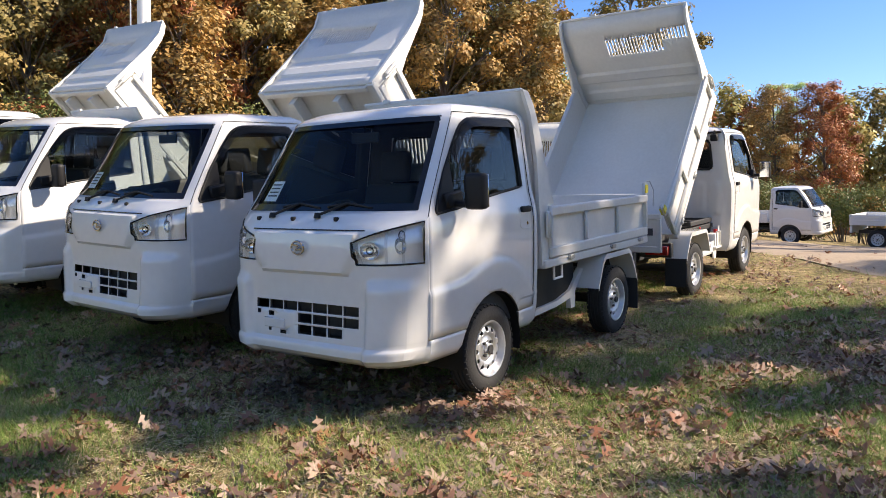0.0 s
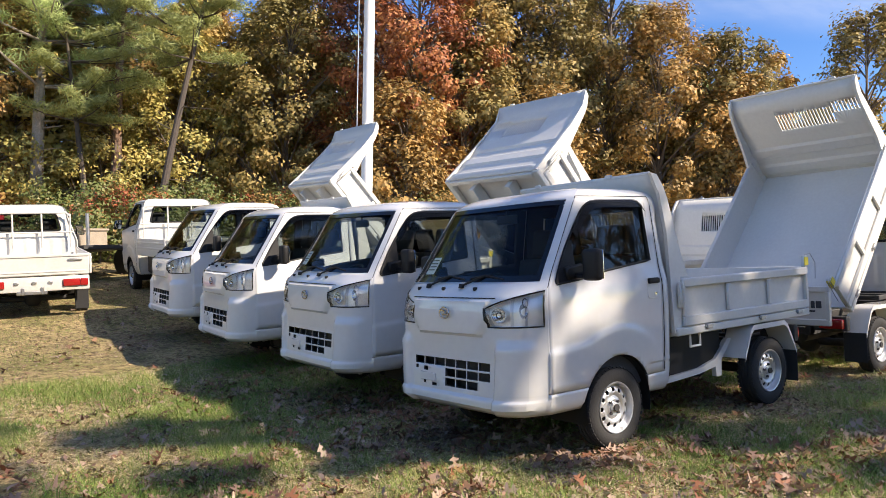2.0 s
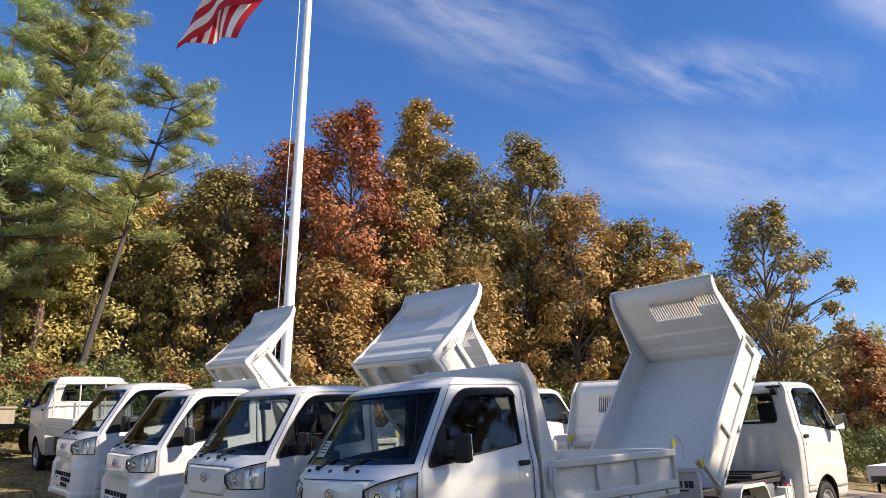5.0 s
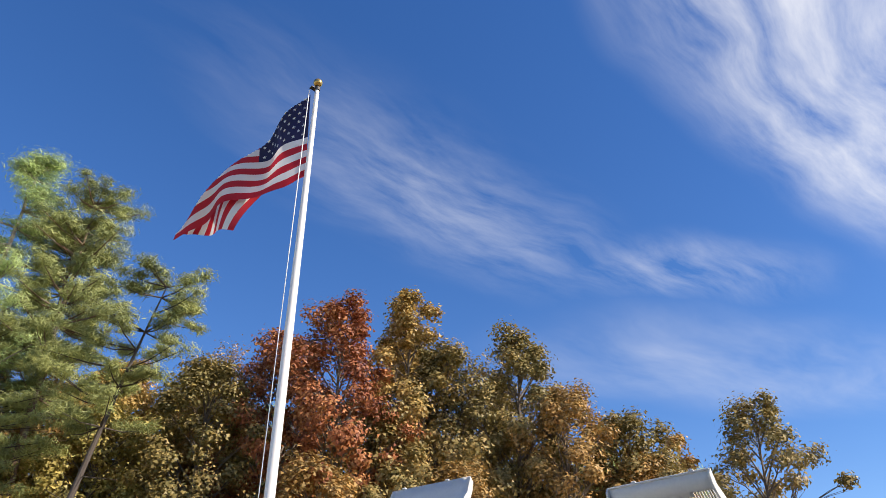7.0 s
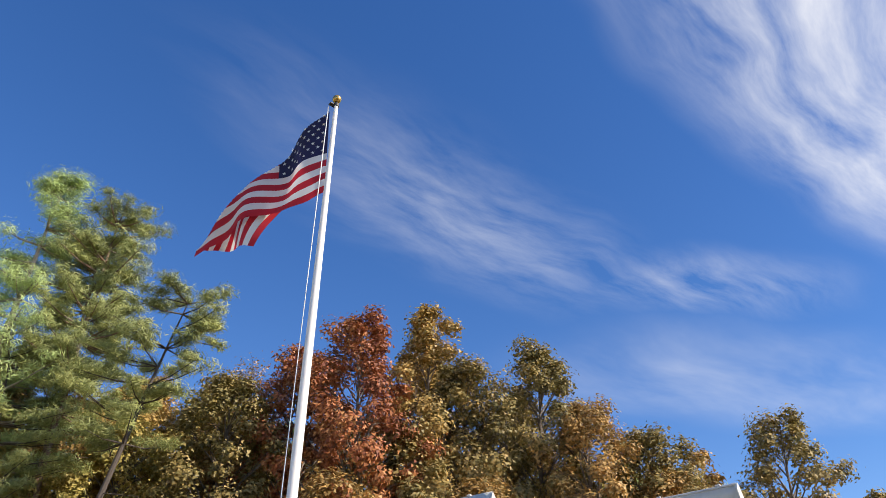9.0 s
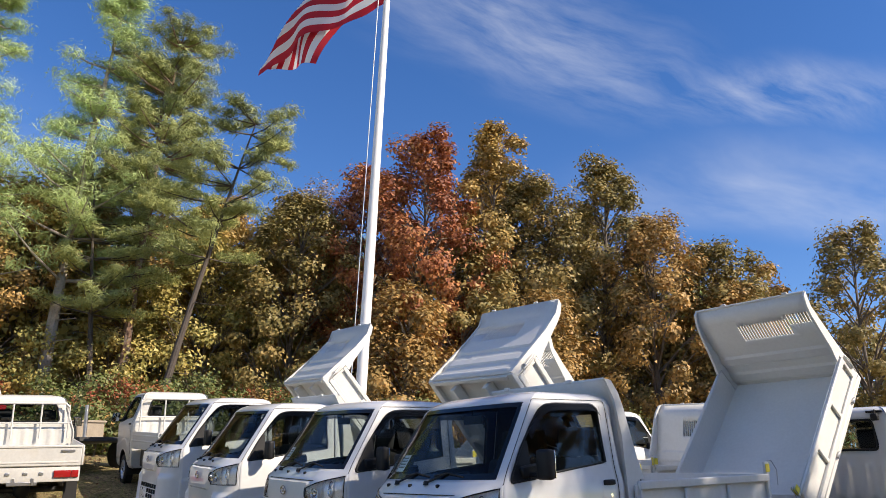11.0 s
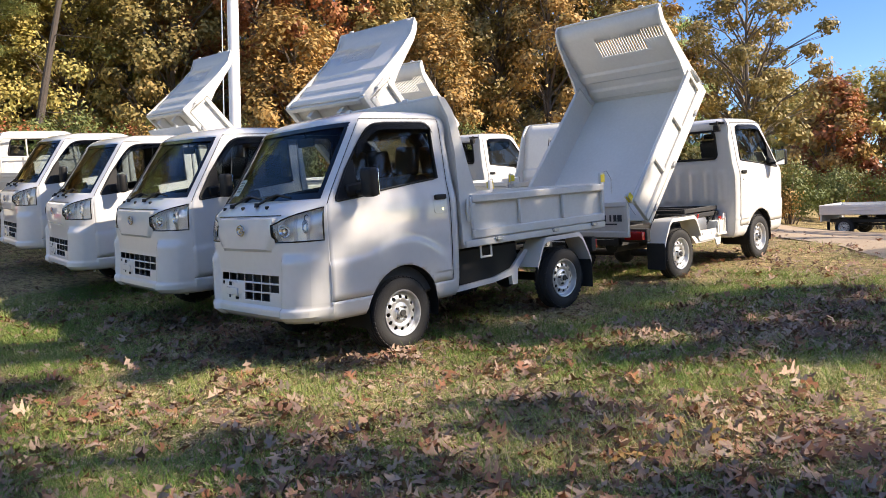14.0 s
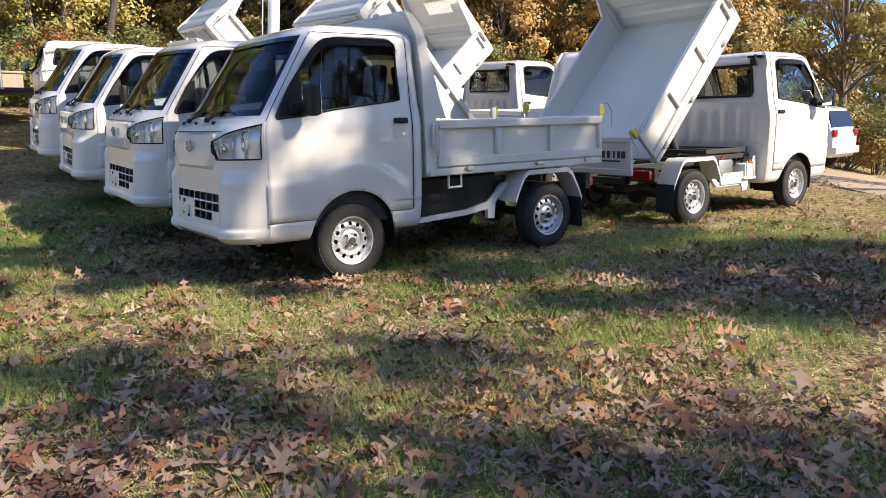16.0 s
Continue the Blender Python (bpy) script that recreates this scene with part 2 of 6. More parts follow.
M["gravel"] = material("tan_gravel", (0.36, 0.28, 0.20), 0.95, vary=0.22, scale=0.8, fine=26, bump=0.5, second=(0.26, 0.195, 0.14))
M["wood"] = material("weathered_wood", (0.3, 0.25, 0.19), 0.85, vary=0.2, bump=0.3)
M["silver"] = material("silver_car_paint", (0.66, 0.66, 0.66), 0.3, 0.2, vary=0.03, coat=0.6)


# ---- mesh helpers ----
def plain(name, parent=None, at=None):
    e = new(name)
    if at is not None:
        e.matrix_world = at
    if parent:
        e.parent = parent
    return e


def finish(bm, sharp=38):
    bmesh.ops.recalc_face_normals(bm, faces=bm.faces)
    c = radians(sharp)
    for e in bm.edges:
        e.smooth = e.calc_face_angle(3.2) < c if len(e.link_faces) == 2 else True
    for f in bm.faces:
        f.smooth = True


def part(name, bm, mat, parent, label="", sharp=38, at=None, tidy=True):
    if tidy:
        finish(bm, sharp)
    me = bpy.data.meshes.new(name)
    bm.to_mesh(me)
    bm.free()
    for m in (mat if isinstance(mat, (list, tuple)) else [mat]):
        me.materials.append(m)
    ob = new(name, me)
    if parent:
        ob.parent = parent
    if at is not None:
        ob.matrix_basis = at
    if label:
        tagged(ob, label)
    return ob


def grid_mesh(name, co, faces, mat, parent=None, smooth=True):
    me = bpy.data.meshes.new(name)
    me.from_pydata([tuple(c) for c in co], [], [tuple(f) for f in faces])
    me.materials.append(mat)
    if smooth:
        me.polygons.foreach_set("use_smooth", [True] * len(me.polygons))
    me.update()
    ob = new(name, me)
    if parent:
        ob.parent = parent
    return ob


def merge(bm, other):
    me = bpy.data.meshes.new("tmp")
    other.to_mesh(me)
    other.free()
    bm.from_mesh(me)
    bpy.data.meshes.remove(me)


def box(bm, x0, x1, y0, y1, z0, z1, bevel=0.006, turn=None, seg=1):
    b = bmesh.new()
    bmesh.ops.create_cube(b, size=1)
    for v in b.verts:
        v.co = Vector((v.co.x * (x1 - x0), v.co.y * (y1 - y0), v.co.z * (z1 - z0)))
    if bevel:
        bmesh.ops.bevel(b, geom=b.edges[:], offset=bevel, segments=seg, affect="EDGES", profile=0.6)
    m = Matrix.Translation(((x0 + x1) / 2, (y0 + y1) / 2, (z0 + z1) / 2))
    bmesh.ops.transform(b, matrix=m @ turn if turn else m, verts=b.verts)
    merge(bm, b)


def rod(bm, a, c, r, seg=10, r2=None):
    a, c = Vector(a), Vector(c)
    d = c - a
    m = Matrix.Translation((a + c) / 2) @ d.to_track_quat("Z", "Y").to_matrix().to_4x4()
    bmesh.ops.create_cone(bm, cap_ends=True, segments=seg, radius1=r, radius2=r if r2 is None else r2, depth=d.length, matrix=m)


def bent(bm, pts, r, seg=8):
    for a, c in zip(pts, pts[1:]):
        rod(bm, a, c, r, seg)
    for p in pts[1:-1]:
        bmesh.ops.create_uvsphere(bm, u_segments=seg, v_segments=6, radius=r, matrix=Matrix.Translation(p))


def prism(bm, pts, x0, x1):
    """A plate with the outline pts (y, z), from x0 to x1."""
    a = [bm.verts.new((x0, y, z)) for y, z in pts]
    b = [bm.verts.new((x1, y, z)) for y, z in pts]
    bm.faces.new(a)
    bm.faces.new(b[::-1])
    for i in range(len(pts)):
        j = (i + 1) % len(pts)
        bm.faces.new((a[i], b[i], b[j], a[j]))


def lathe(bm, prof, seg=40, axis="x"):
    """Turns the profile (along, radius) round the x axis."""
    rings = []
    for a, r in prof:
        ring = []
        for k in range(seg):
            t = 2 * math.pi * k / seg
            ring.append(bm.verts.new((a, r * math.cos(t), r * math.sin(t))))
        rings.append(ring)
    for p, q in zip(rings, rings[1:]):
        for k in range(seg):
            bm.faces.new((p[k], p[(k + 1) % seg], q[(k + 1) % seg], q[k]))
    return rings


def carved(name, bm, mats, parent, cutters=(), shell=0.0, label="", sharp=38):
    """A part whose sheet gets a thickness and from which the cutters (bmeshes) are taken away."""
    ob = part(name, bm, mats, parent, label, sharp)
    if shell:
        s = ob.modifiers.new("shell", "SOLIDIFY")
        s.thickness, s.offset, s.material_offset, s.use_rim = shell, -1, 1, True
    tools = []
    for c in cutters:
        t = part("tool", c, M["liner"], parent)
        tools.append(t)
        d = ob.modifiers.new("cut", "BOOLEAN")
        d.operation, d.solver, d.object = "DIFFERENCE", "EXACT", t
    dg = bpy.context.evaluated_depsgraph_get()
    me = bpy.data.meshes.new_from_object(ob.evaluated_get(dg))
    ob.modifiers.clear()
    ob.data = me
    for t in tools:
        bpy.data.objects.remove(t)
    return ob


# ---- the field ----
RISE_U = ((-900, 8.2), (-60, 4.6), (-30, 3.3), (-16, 1.75), (-10, 0.98), (-7.8, 0.72), (-6.9, 0.50), (-5.4, 0.37), (-5.0, 0.29), (-3.55, 0.17), (-2.8, 0.13), (-1.3, 0.07), (-0.7, 0.02), (0, 0), (900, 0))
RISE_V = ((-900, 79.4), (-8, 0.0), (6.5, 0.0), (9.0, -0.10), (21, -1.30), (60, -4.7), (900, -79.5))


def rise(u, v):
    """The field's height over its own plane."""
    a = sum(np.interp(u + d, *zip(*RISE_U)) for d in (-0.3, 0, 0.3)) / 3
    b = sum(np.interp(v + d, *zip(*RISE_V)) for d in (-1.5, 0, 1.5)) / 3
    return a + b - 0.0


def on_field(u, v, heading=0.0, roll=0.0, sink=0.0, nose_up=0.0):
    return SITE @ pose(u, v, float(rise(u, v)) - sink, 0, roll, heading) @ pose(0, 0, 0, -nose_up)


def ground_at(u, v):
    return SITE @ Vector((u, v, float(rise(u, v))))


def spread(lo, a, b, hi, step):
    inner = list(np.arange(a, b + 1e-6, step))
    left, right, s = [], [], step
    x = a
    while x > lo:
        s *= 1.25
        x -= s
        left.append(max(x, lo))
    x, s = b, step
    while x < hi:
        s *= 1.25
        x += s
        right.append(min(x, hi))
    return np.array(left[::-1] + inner + right)


US, VS = spread(-900, -14, 9, 900, 0.28), spread(-900, -7, 18, 900, 0.28)
co, fc = [], []
for j, v in enumerate(VS):
    for i, u in enumerate(US):
        w = 0.025 * noise.noise((u * 0.9, v * 0.9, 0)) + 0.012 * noise.noise((u * 2.7, v * 2.7, 5)) if abs(u) < 60 and abs(v) < 60 else 0
        co.append(SITE @ Vector((u, v, float(rise(u, v)) + w - 0.012)))
for j in range(len(VS) - 1):
    for i in range(len(US) - 1):
        k = j * len(US) + i
        fc.append((k, k + 1, k + 1 + len(US), k + len(US)))


def ground_material():
    m = bpy.data.materials.new("field_turf")
    m.use_nodes = True
    n, l = m.node_tree.nodes, m.node_tree.links
    b = n["Principled BSDF"]
    co = n.new("ShaderNodeTexCoord")

    def tex(scale, detail=4, rough=0.6):
        t = n.new("ShaderNodeTexNoise")
        t.inputs["Scale"].default_value, t.inputs["Detail"].default_value, t.inputs["Roughness"].default_value = scale, detail, rough
        l.new(co.outputs["Object"], t.inputs["Vector"])
        return t

    def mixed(fac, lo, hi, a, c):
        r = n.new("ShaderNodeMapRange"); r.inputs[1].default_value, r.inputs[2].default_value = lo, hi
        l.new(fac, r.inputs[0])
        x = n.new("ShaderNodeMix"); x.data_type = "RGBA"
        l.new(r.outputs[0], x.inputs["Factor"])
        for k, s in (("A", a), ("B", c)):
            if isinstance(s, tuple):
                x.inputs[k].default_value = (*s, 1)
            else:
                l.new(s, x.inputs[k])
        return x.outputs["Result"]

    grass = mixed(tex(70, 6, 0.75).outputs["Fac"], 0.36, 0.64, (0.09, 0.10, 0.03), (0.38, 0.35, 0.14))
    straw = mixed(tex(90, 6, 0.75).outputs["Fac"], 0.36, 0.64, (0.20, 0.145, 0.07), (0.74, 0.57, 0.30))
    soil = mixed(tex(60, 6, 0.75).outputs["Fac"], 0.34, 0.66, (0.12, 0.085, 0.06), (0.50, 0.37, 0.23))
    c = mixed(tex(1.7, 6, 0.7).outputs["Fac"], 0.38, 0.56, grass, straw)
    c = mixed(tex(0.75, 7, 0.75).outputs["Fac"], 0.50, 0.68, c, soil)
    c = mixed(tex(13, 7, 0.8).outputs["Fac"], 0.40, 0.54, (0.11, 0.085, 0.045), c)
    # scattered leaf bits, too small to lie as pieces
    vo = n.new("ShaderNodeTexVoronoi"); vo.inputs["Scale"].default_value = 26
    l.new(co.outputs["Object"], vo.inputs["Vector"])
    shade_ = n.new("ShaderNodeSeparateColor"); l.new(vo.outputs["Color"], shade_.inputs[0])
    bit = mixed(shade_.outputs[1], 0.0, 1.0, (0.12, 0.06, 0.05), (0.42, 0.28, 0.19))
    sel = n.new("ShaderNodeMath"); sel.operation = "GREATER_THAN"; sel.inputs[1].default_value = 0.70
    near = n.new("ShaderNodeMath"); near.operation = "LESS_THAN"; near.inputs[1].default_value = 0.36
    both = n.new("ShaderNodeMath"); both.operation = "MULTIPLY"
    l.new(shade_.outputs[0], sel.inputs[0]); l.new(vo.outputs["Distance"], near.inputs[0])
    l.new(sel.outputs[0], both.inputs[0]); l.new(near.outputs[0], both.inputs[1])
    c = mixed(both.outputs[0], 0.0, 1.0, c, bit)
    l.new(c, b.inputs["Base Color"])
    b.inputs["Roughness"].default_value = 0.95
    b.inputs["Specular IOR Level"].default_value = 0.15
    bp = n.new("ShaderNodeBump"); bp.inputs["Strength"].default_value = 1.0; bp.inputs["Distance"].default_value = 0.035
    l.new(tex(60, 7, 0.75).outputs["Fac"], bp.inputs["Height"]); l.new(bp.outputs[0], b.inputs["Normal"])
    return m


ground = tagged(grid_mesh("ground", co, fc, ground_material()), "grassy sloping field with dry patches", "ground", kind="structure")

def road_edge(u):
    """Where the gravel drive begins."""
    return np.interp(u, (-26, -2.7, 0, 2.2, 5, 40), (15.5, 12.3, 9.1, 5.9, 4.6, 4.0))


# the tan gravel drive past the second row, laid just over the field
co, fc = [], []
RU, RV = np.arange(-26, 40.1, 0.5), np.linspace(0, 1, 16)
for i, u in enumerate(RU):
    for j, s in enumerate(RV):
        near = float(road_edge(u)) + 0.35 * noise.noise((u * 0.5, 3, 0)) + 0.18 * noise.noise((u * 2.1, 9, 0))
        far = 21.5 + 0.35 * noise.noise((u * 0.4, 7, 0)) - 0.02 * u
        v = near + (far - near) * s
        edge = 0.03 * (1 - min(1, min(s, 1 - s) * 14))
        co.append(SITE @ Vector((u, v, float(rise(u, v)) + 0.035 - edge * 1.3 + 0.012 * noise.noise((u, v, 2)))))
for i in range(len(RU) - 1):
    for j in range(len(RV) - 1):
        k = i * len(RV) + j
        fc.append((k, k + len(RV), k + len(RV) + 1, k + 1))
tagged(grid_mesh("road", co, fc, M["gravel"]), "tan gravel drive strewn with leaves", "road", kind="structure")


# ---- the little dump trucks ----
# The truck's own frame: front axle over the origin, nose towards -y, its left side at +x.
CAB = np.array((  # z, nose in the middle, nose at the corner, half width, rear
    (0.315, -0.79, -0.595, 0.668, 0.600), (0.36, -0.842, -0.612, 0.700, 0.602), (0.45, -0.840, -0.616, 0.715, 0.604),
    (0.66, -0.822, -0.618, 0.728, 0.606), (0.84, -0.822, -0.620, 0.734, 0.606), (0.95, -0.815, -0.620, 0.736, 0.606),
    (1.03, -0.802, -0.618, 0.735, 0.606), (1.06, -0.785, -0.615, 0.733, 0.606), (1.10, -0.742, -0.606, 0.728, 0.606),
    (1.15, -0.688, -0.578, 0.716, 0.605), (1.20, -0.650, -0.545, 0.704, 0.604), (1.645, -0.350, -0.248, 0.640, 0.595),
    (1.66, -0.336, -0.237, 0.636, 0.592), (1.69, -0.302, -0.205, 0.622, 0.585), (1.715, -0.26, -0.16, 0.60, 0.565),
    (1.74, -0.19, -0.10, 0.55, 0.51), (1.757, -0.07, -0.01, 0.44, 0.38), (1.763, 0.05, 0.08, 0.34, 0.26)))
ARCH = (0.02, 0.285, 0.338)


# the pressed edge over the front wheel: a ledge from the nose that arches up round the wheel
FLARE_Y = (-0.62, -0.33, -0.27, -0.20, -0.11, 0.0, 0.10, 0.20, 0.29, 0.37, 0.43, 0.47, 0.505, 0.62)
FLARE_Z = (0.708, 0.729, 0.740, 0.766, 0.793, 0.813, 0.812, 0.792, 0.755, 0.705, 0.655, 0.615, 0.545, 0.525)
# the door window: lower and upper edge along the truck
WIN_LOW = ((-0.522, -0.31, -0.102, 0.16, 0.435), (1.122, 1.142, 1.178, 1.207, 1.236))
WIN_TOP = ((-0.522, -0.395, -0.287, -0.190, -0.150, -0.09, 0.0, 0.36, 0.41, 0.435), (1.140, 1.342, 1.478, 1.590, 1.622, 1.644, 1.652, 1.652, 1.640, 1.610))


def ease(x, a, b):
    t = min(1, max(0, (x - a) / (b - a)))
    return t * t * (3 - 2 * t)


def cab_row(z):
    return [float(np.interp(z, CAB[:, 0], CAB[:, k])) for k in range(1, 5)]


def nose(s, z, out=0.0):
    """A point of the cab's front; s from -1 (its right corner) to 1."""
    yf, ys, w, _ = cab_row(z)
    p = 7.0 - 3.2 * ease(z, 0.95, 1.2)
    y = yf + (ys - yf) * abs(s) ** p
    x = s * w * (1 - 0.004 * abs(s) ** 8)
    if z < 0.86:
        pad = ease(abs(s), 0.60, 0.68) * (1 - ease(z, 0.72, 0.80)) * 0.034 * (1 - ease(abs(s), 0.93, 1.0))
        lip = (1 - ease(z, 0.40, 0.425)) * 0.018
        y -= pad + lip
    if 0.80 < z < 1.045:  # the raised mask between the lamps
        edge = 0.56 - 0.10 * (1 - ease(z, 0.80, 0.92))
        y -= 0.026 * ease(z, 0.80, 0.822) * (1 - ease(abs(s), edge - 0.03, edge)) * (1 - ease(z, 1.03, 1.045))
    return Vector((x, y - out, z))


def flank(q, z, side=1):
    """A point of the cab's side; q from 0 (front corner) to 1 (rear corner)."""
    _, ys, w, yr = cab_row(z)
    y = ys + (yr - ys) * q
    x = w + 0.006 * math.sin(math.pi * min(1, max(0, q)))
    if z < 1.0:
        x += 0.012 * (1 - ease(z - float(np.interp(y, FLARE_Y, FLARE_Z)), -0.022, 0.022))
        x -= 0.010 * (1 - ease(z, 0.520, 0.532)) * ease(y, 0.31, 0.33)
    x -= 0.02 * ease(q, 0.97, 1.0) if z < 1.6 else 0
    return Vector((side * x, y, z))


def tail(r, z):
    _, ys, w, yr = cab_row(z)
    y = yr - 0.03 * abs(r) ** 10
    if 0.70 < z < 1.16 and abs(r) < 0.82:  # pressed upright ribs
        y += 0.014 * ease(math.cos(r * 24), -0.2, 0.5) * ease(z, 0.72, 0.78) * (1 - ease(z, 1.10, 1.15))
    return Vector((r * (w - 0.018), y, z))


ROWS = (0.315, 0.335, 0.36, 0.385, 0.40, 0.408, 0.416, 0.424, 0.445, 0.451, 0.50, 0.518, 0.526, 0.534, 0.56, 0.59, 0.615, 0.64, 0.66, 0.68, 0.695, 0.71, 0.725, 0.74, 0.755, 0.77, 0.785, 0.80, 0.811, 0.822, 0.835, 0.86, 0.90, 0.94, 0.98,
        1.02, 1.03, 1.045, 1.06, 1.08, 1.10, 1.125, 1.15, 1.175, 1.20, 1.27, 1.35, 1.44, 1.52, 1.60, 1.645, 1.66, 1.684, 1.69, 1.702, 1.715, 1.728, 1.74, 1.75, 1.757, 1.761, 1.763)
SS = sorted({*np.linspace(-1, 1, 29).round(3), *(s * k for s in (-1, 1) for k in (0.47, 0.53, 0.56, 0.6, 0.62, 0.64, 0.66, 0.68, 0.82, 0.89, 0.925, 0.95, 0.97, 0.985, 0.994))})
QS = [0.0045, 0.03, 0.055, *np.linspace(0.09, 0.90, 30).round(4), 0.925, 0.9325, 0.96, 0.98, 1.0]
RS = list(np.linspace(0.985, -0.985, 57))


def cab_columns():
    cols = [("n", s) for s in SS] + [("l", q) for q in QS] + [("t", r) for r in RS] + [("r", q) for q in QS[::-1]]
    return cols


def cab_point(c, z):
    k, a = c
    return nose(a, z) if k == "n" else flank(a, z, 1) if k == "l" else flank(a, z, -1) if k == "r" else tail(a, z)


def headlamp_patch(side, n, m, out):
    """Points over a headlamp's face, offset outwards."""
    rows = []
    for j in range(m + 1):
        row = []
        for i in range(n + 1):
            a = i / n
            s = 0.545 + (0.985 - 0.545) * a
            lo = 0.868 + 0.004 * a
            hi = 0.985 + 0.105 * a ** 0.8
            z = lo + (hi - lo) * j / m
            s2 = s - 0.03 * (j / m) * (1 - a)
            p = nose(s2 * side, z)
            d = Vector((side * 0.35 * a, -1, 0.05)).normalized()
            row.append(p + d * out)
        rows.append(row)
    return rows


def patch_solid(bm, low, high):
    lo = [[bm.verts.new(p) for p in r] for r in low]
    hi = [[bm.verts.new(p) for p in r] for r in high]
    m, n = len(lo) - 1, len(lo[0]) - 1
    for j in range(m):
        for i in range(n):
            bm.faces.new((lo[j][i], lo[j][i + 1], lo[j + 1][i + 1], lo[j + 1][i]))
            bm.faces.new((hi[j][i], hi[j + 1][i], hi[j + 1][i + 1], hi[j][i + 1]))
    rim = [(0, i) for i in range(n)] + [(j, n) for j in range(m)] + [(m, i) for i in range(n, 0, -1)] + [(j, 0) for j in range(m, 0, -1)]
    for k in range(len(rim)):
        a, b = rim[k], rim[(k + 1) % len(rim)]
        bm.faces.new((lo[a[0]][a[1]], hi[a[0]][a[1]], hi[b[0]][b[1]], lo[b[0]][b[1]]))


def sheet(bm, rows):
    v = [[bm.verts.new(p) for p in r] for r in rows]
    for a, b in zip(v, v[1:]):
        for i in range(len(a) - 1):
            bm.faces.new((a[i], a[i + 1], b[i + 1], b[i]))


def strip(bm, pts, r, seg=6):
    """A rubber strip along a line of points, as one piece."""
    prev = None
    for i, p in enumerate(pts):
        d = (pts[min(i + 1, len(pts) - 1)] - pts[max(i - 1, 0)]).normalized()
        q = d.to_track_quat("Z", "Y")
        ring = [bm.verts.new(p + q @ Vector((r * math.cos(6.2832 * k / seg), r * math.sin(6.2832 * k / seg), 0))) for k in range(seg)]
        if prev:
            for k in range(seg):
                bm.faces.new((prev[k], prev[(k + 1) % seg], ring[(k + 1) % seg], ring[k]))
        prev = ring


def arch_cutter():
    bm = bmesh.new()
    for s in (-1, 1):
        rod(bm, (s * 0.42, ARCH[0], ARCH[1]), (s * 0.95, ARCH[0], ARCH[1]), ARCH[2], 48)
        b = bmesh.new()
        bmesh.ops.create_cube(b, size=1, matrix=Matrix.Translation((s * 0.685, ARCH[0], 0.15)) @ Matrix.Diagonal((0.52, 2 * ARCH[2] * 0.995, 0.26, 1)))
        merge(bm, b)
    return bm


def flank_at(y, z, side=1):
    _, ys, w, yr = cab_row(z)
    return flank((y - ys) / (yr - ys), z, side)


def window_cutter():
    ys = [-0.522, -0.46, -0.395, -0.34, -0.287, -0.24, -0.190, -0.150, -0.12, -0.09, -0.05, 0.0, 0.10, 0.20, 0.30, 0.36, 0.39, 0.41, 0.425, 0.435]
    bm = bmesh.new()
    prism(bm, [(y, float(np.interp(y, *WIN_LOW))) for y in ys] + [(y, float(np.interp(y, *WIN_TOP))) for y in ys[::-1]], -0.95, 0.95)
    return bm


GRILLE = [(-0.405 + 0.117 * i, 0.108, z, 0.052) for z, first_, last_ in ((0.612, 0, 6), (0.547, 3, 6), (0.482, 3, 5)) for i in range(first_, last_ + 1)] + [(-0.40, 0.03, 0.562, 0.024), (-0.30, 0.045, 0.556, 0.028), (-0.335, 0.045, 0.520, 0.02), (-0.30, 0.025, 0.47, 0.03), (-0.20, 0.05, 0.455, 0.02)]


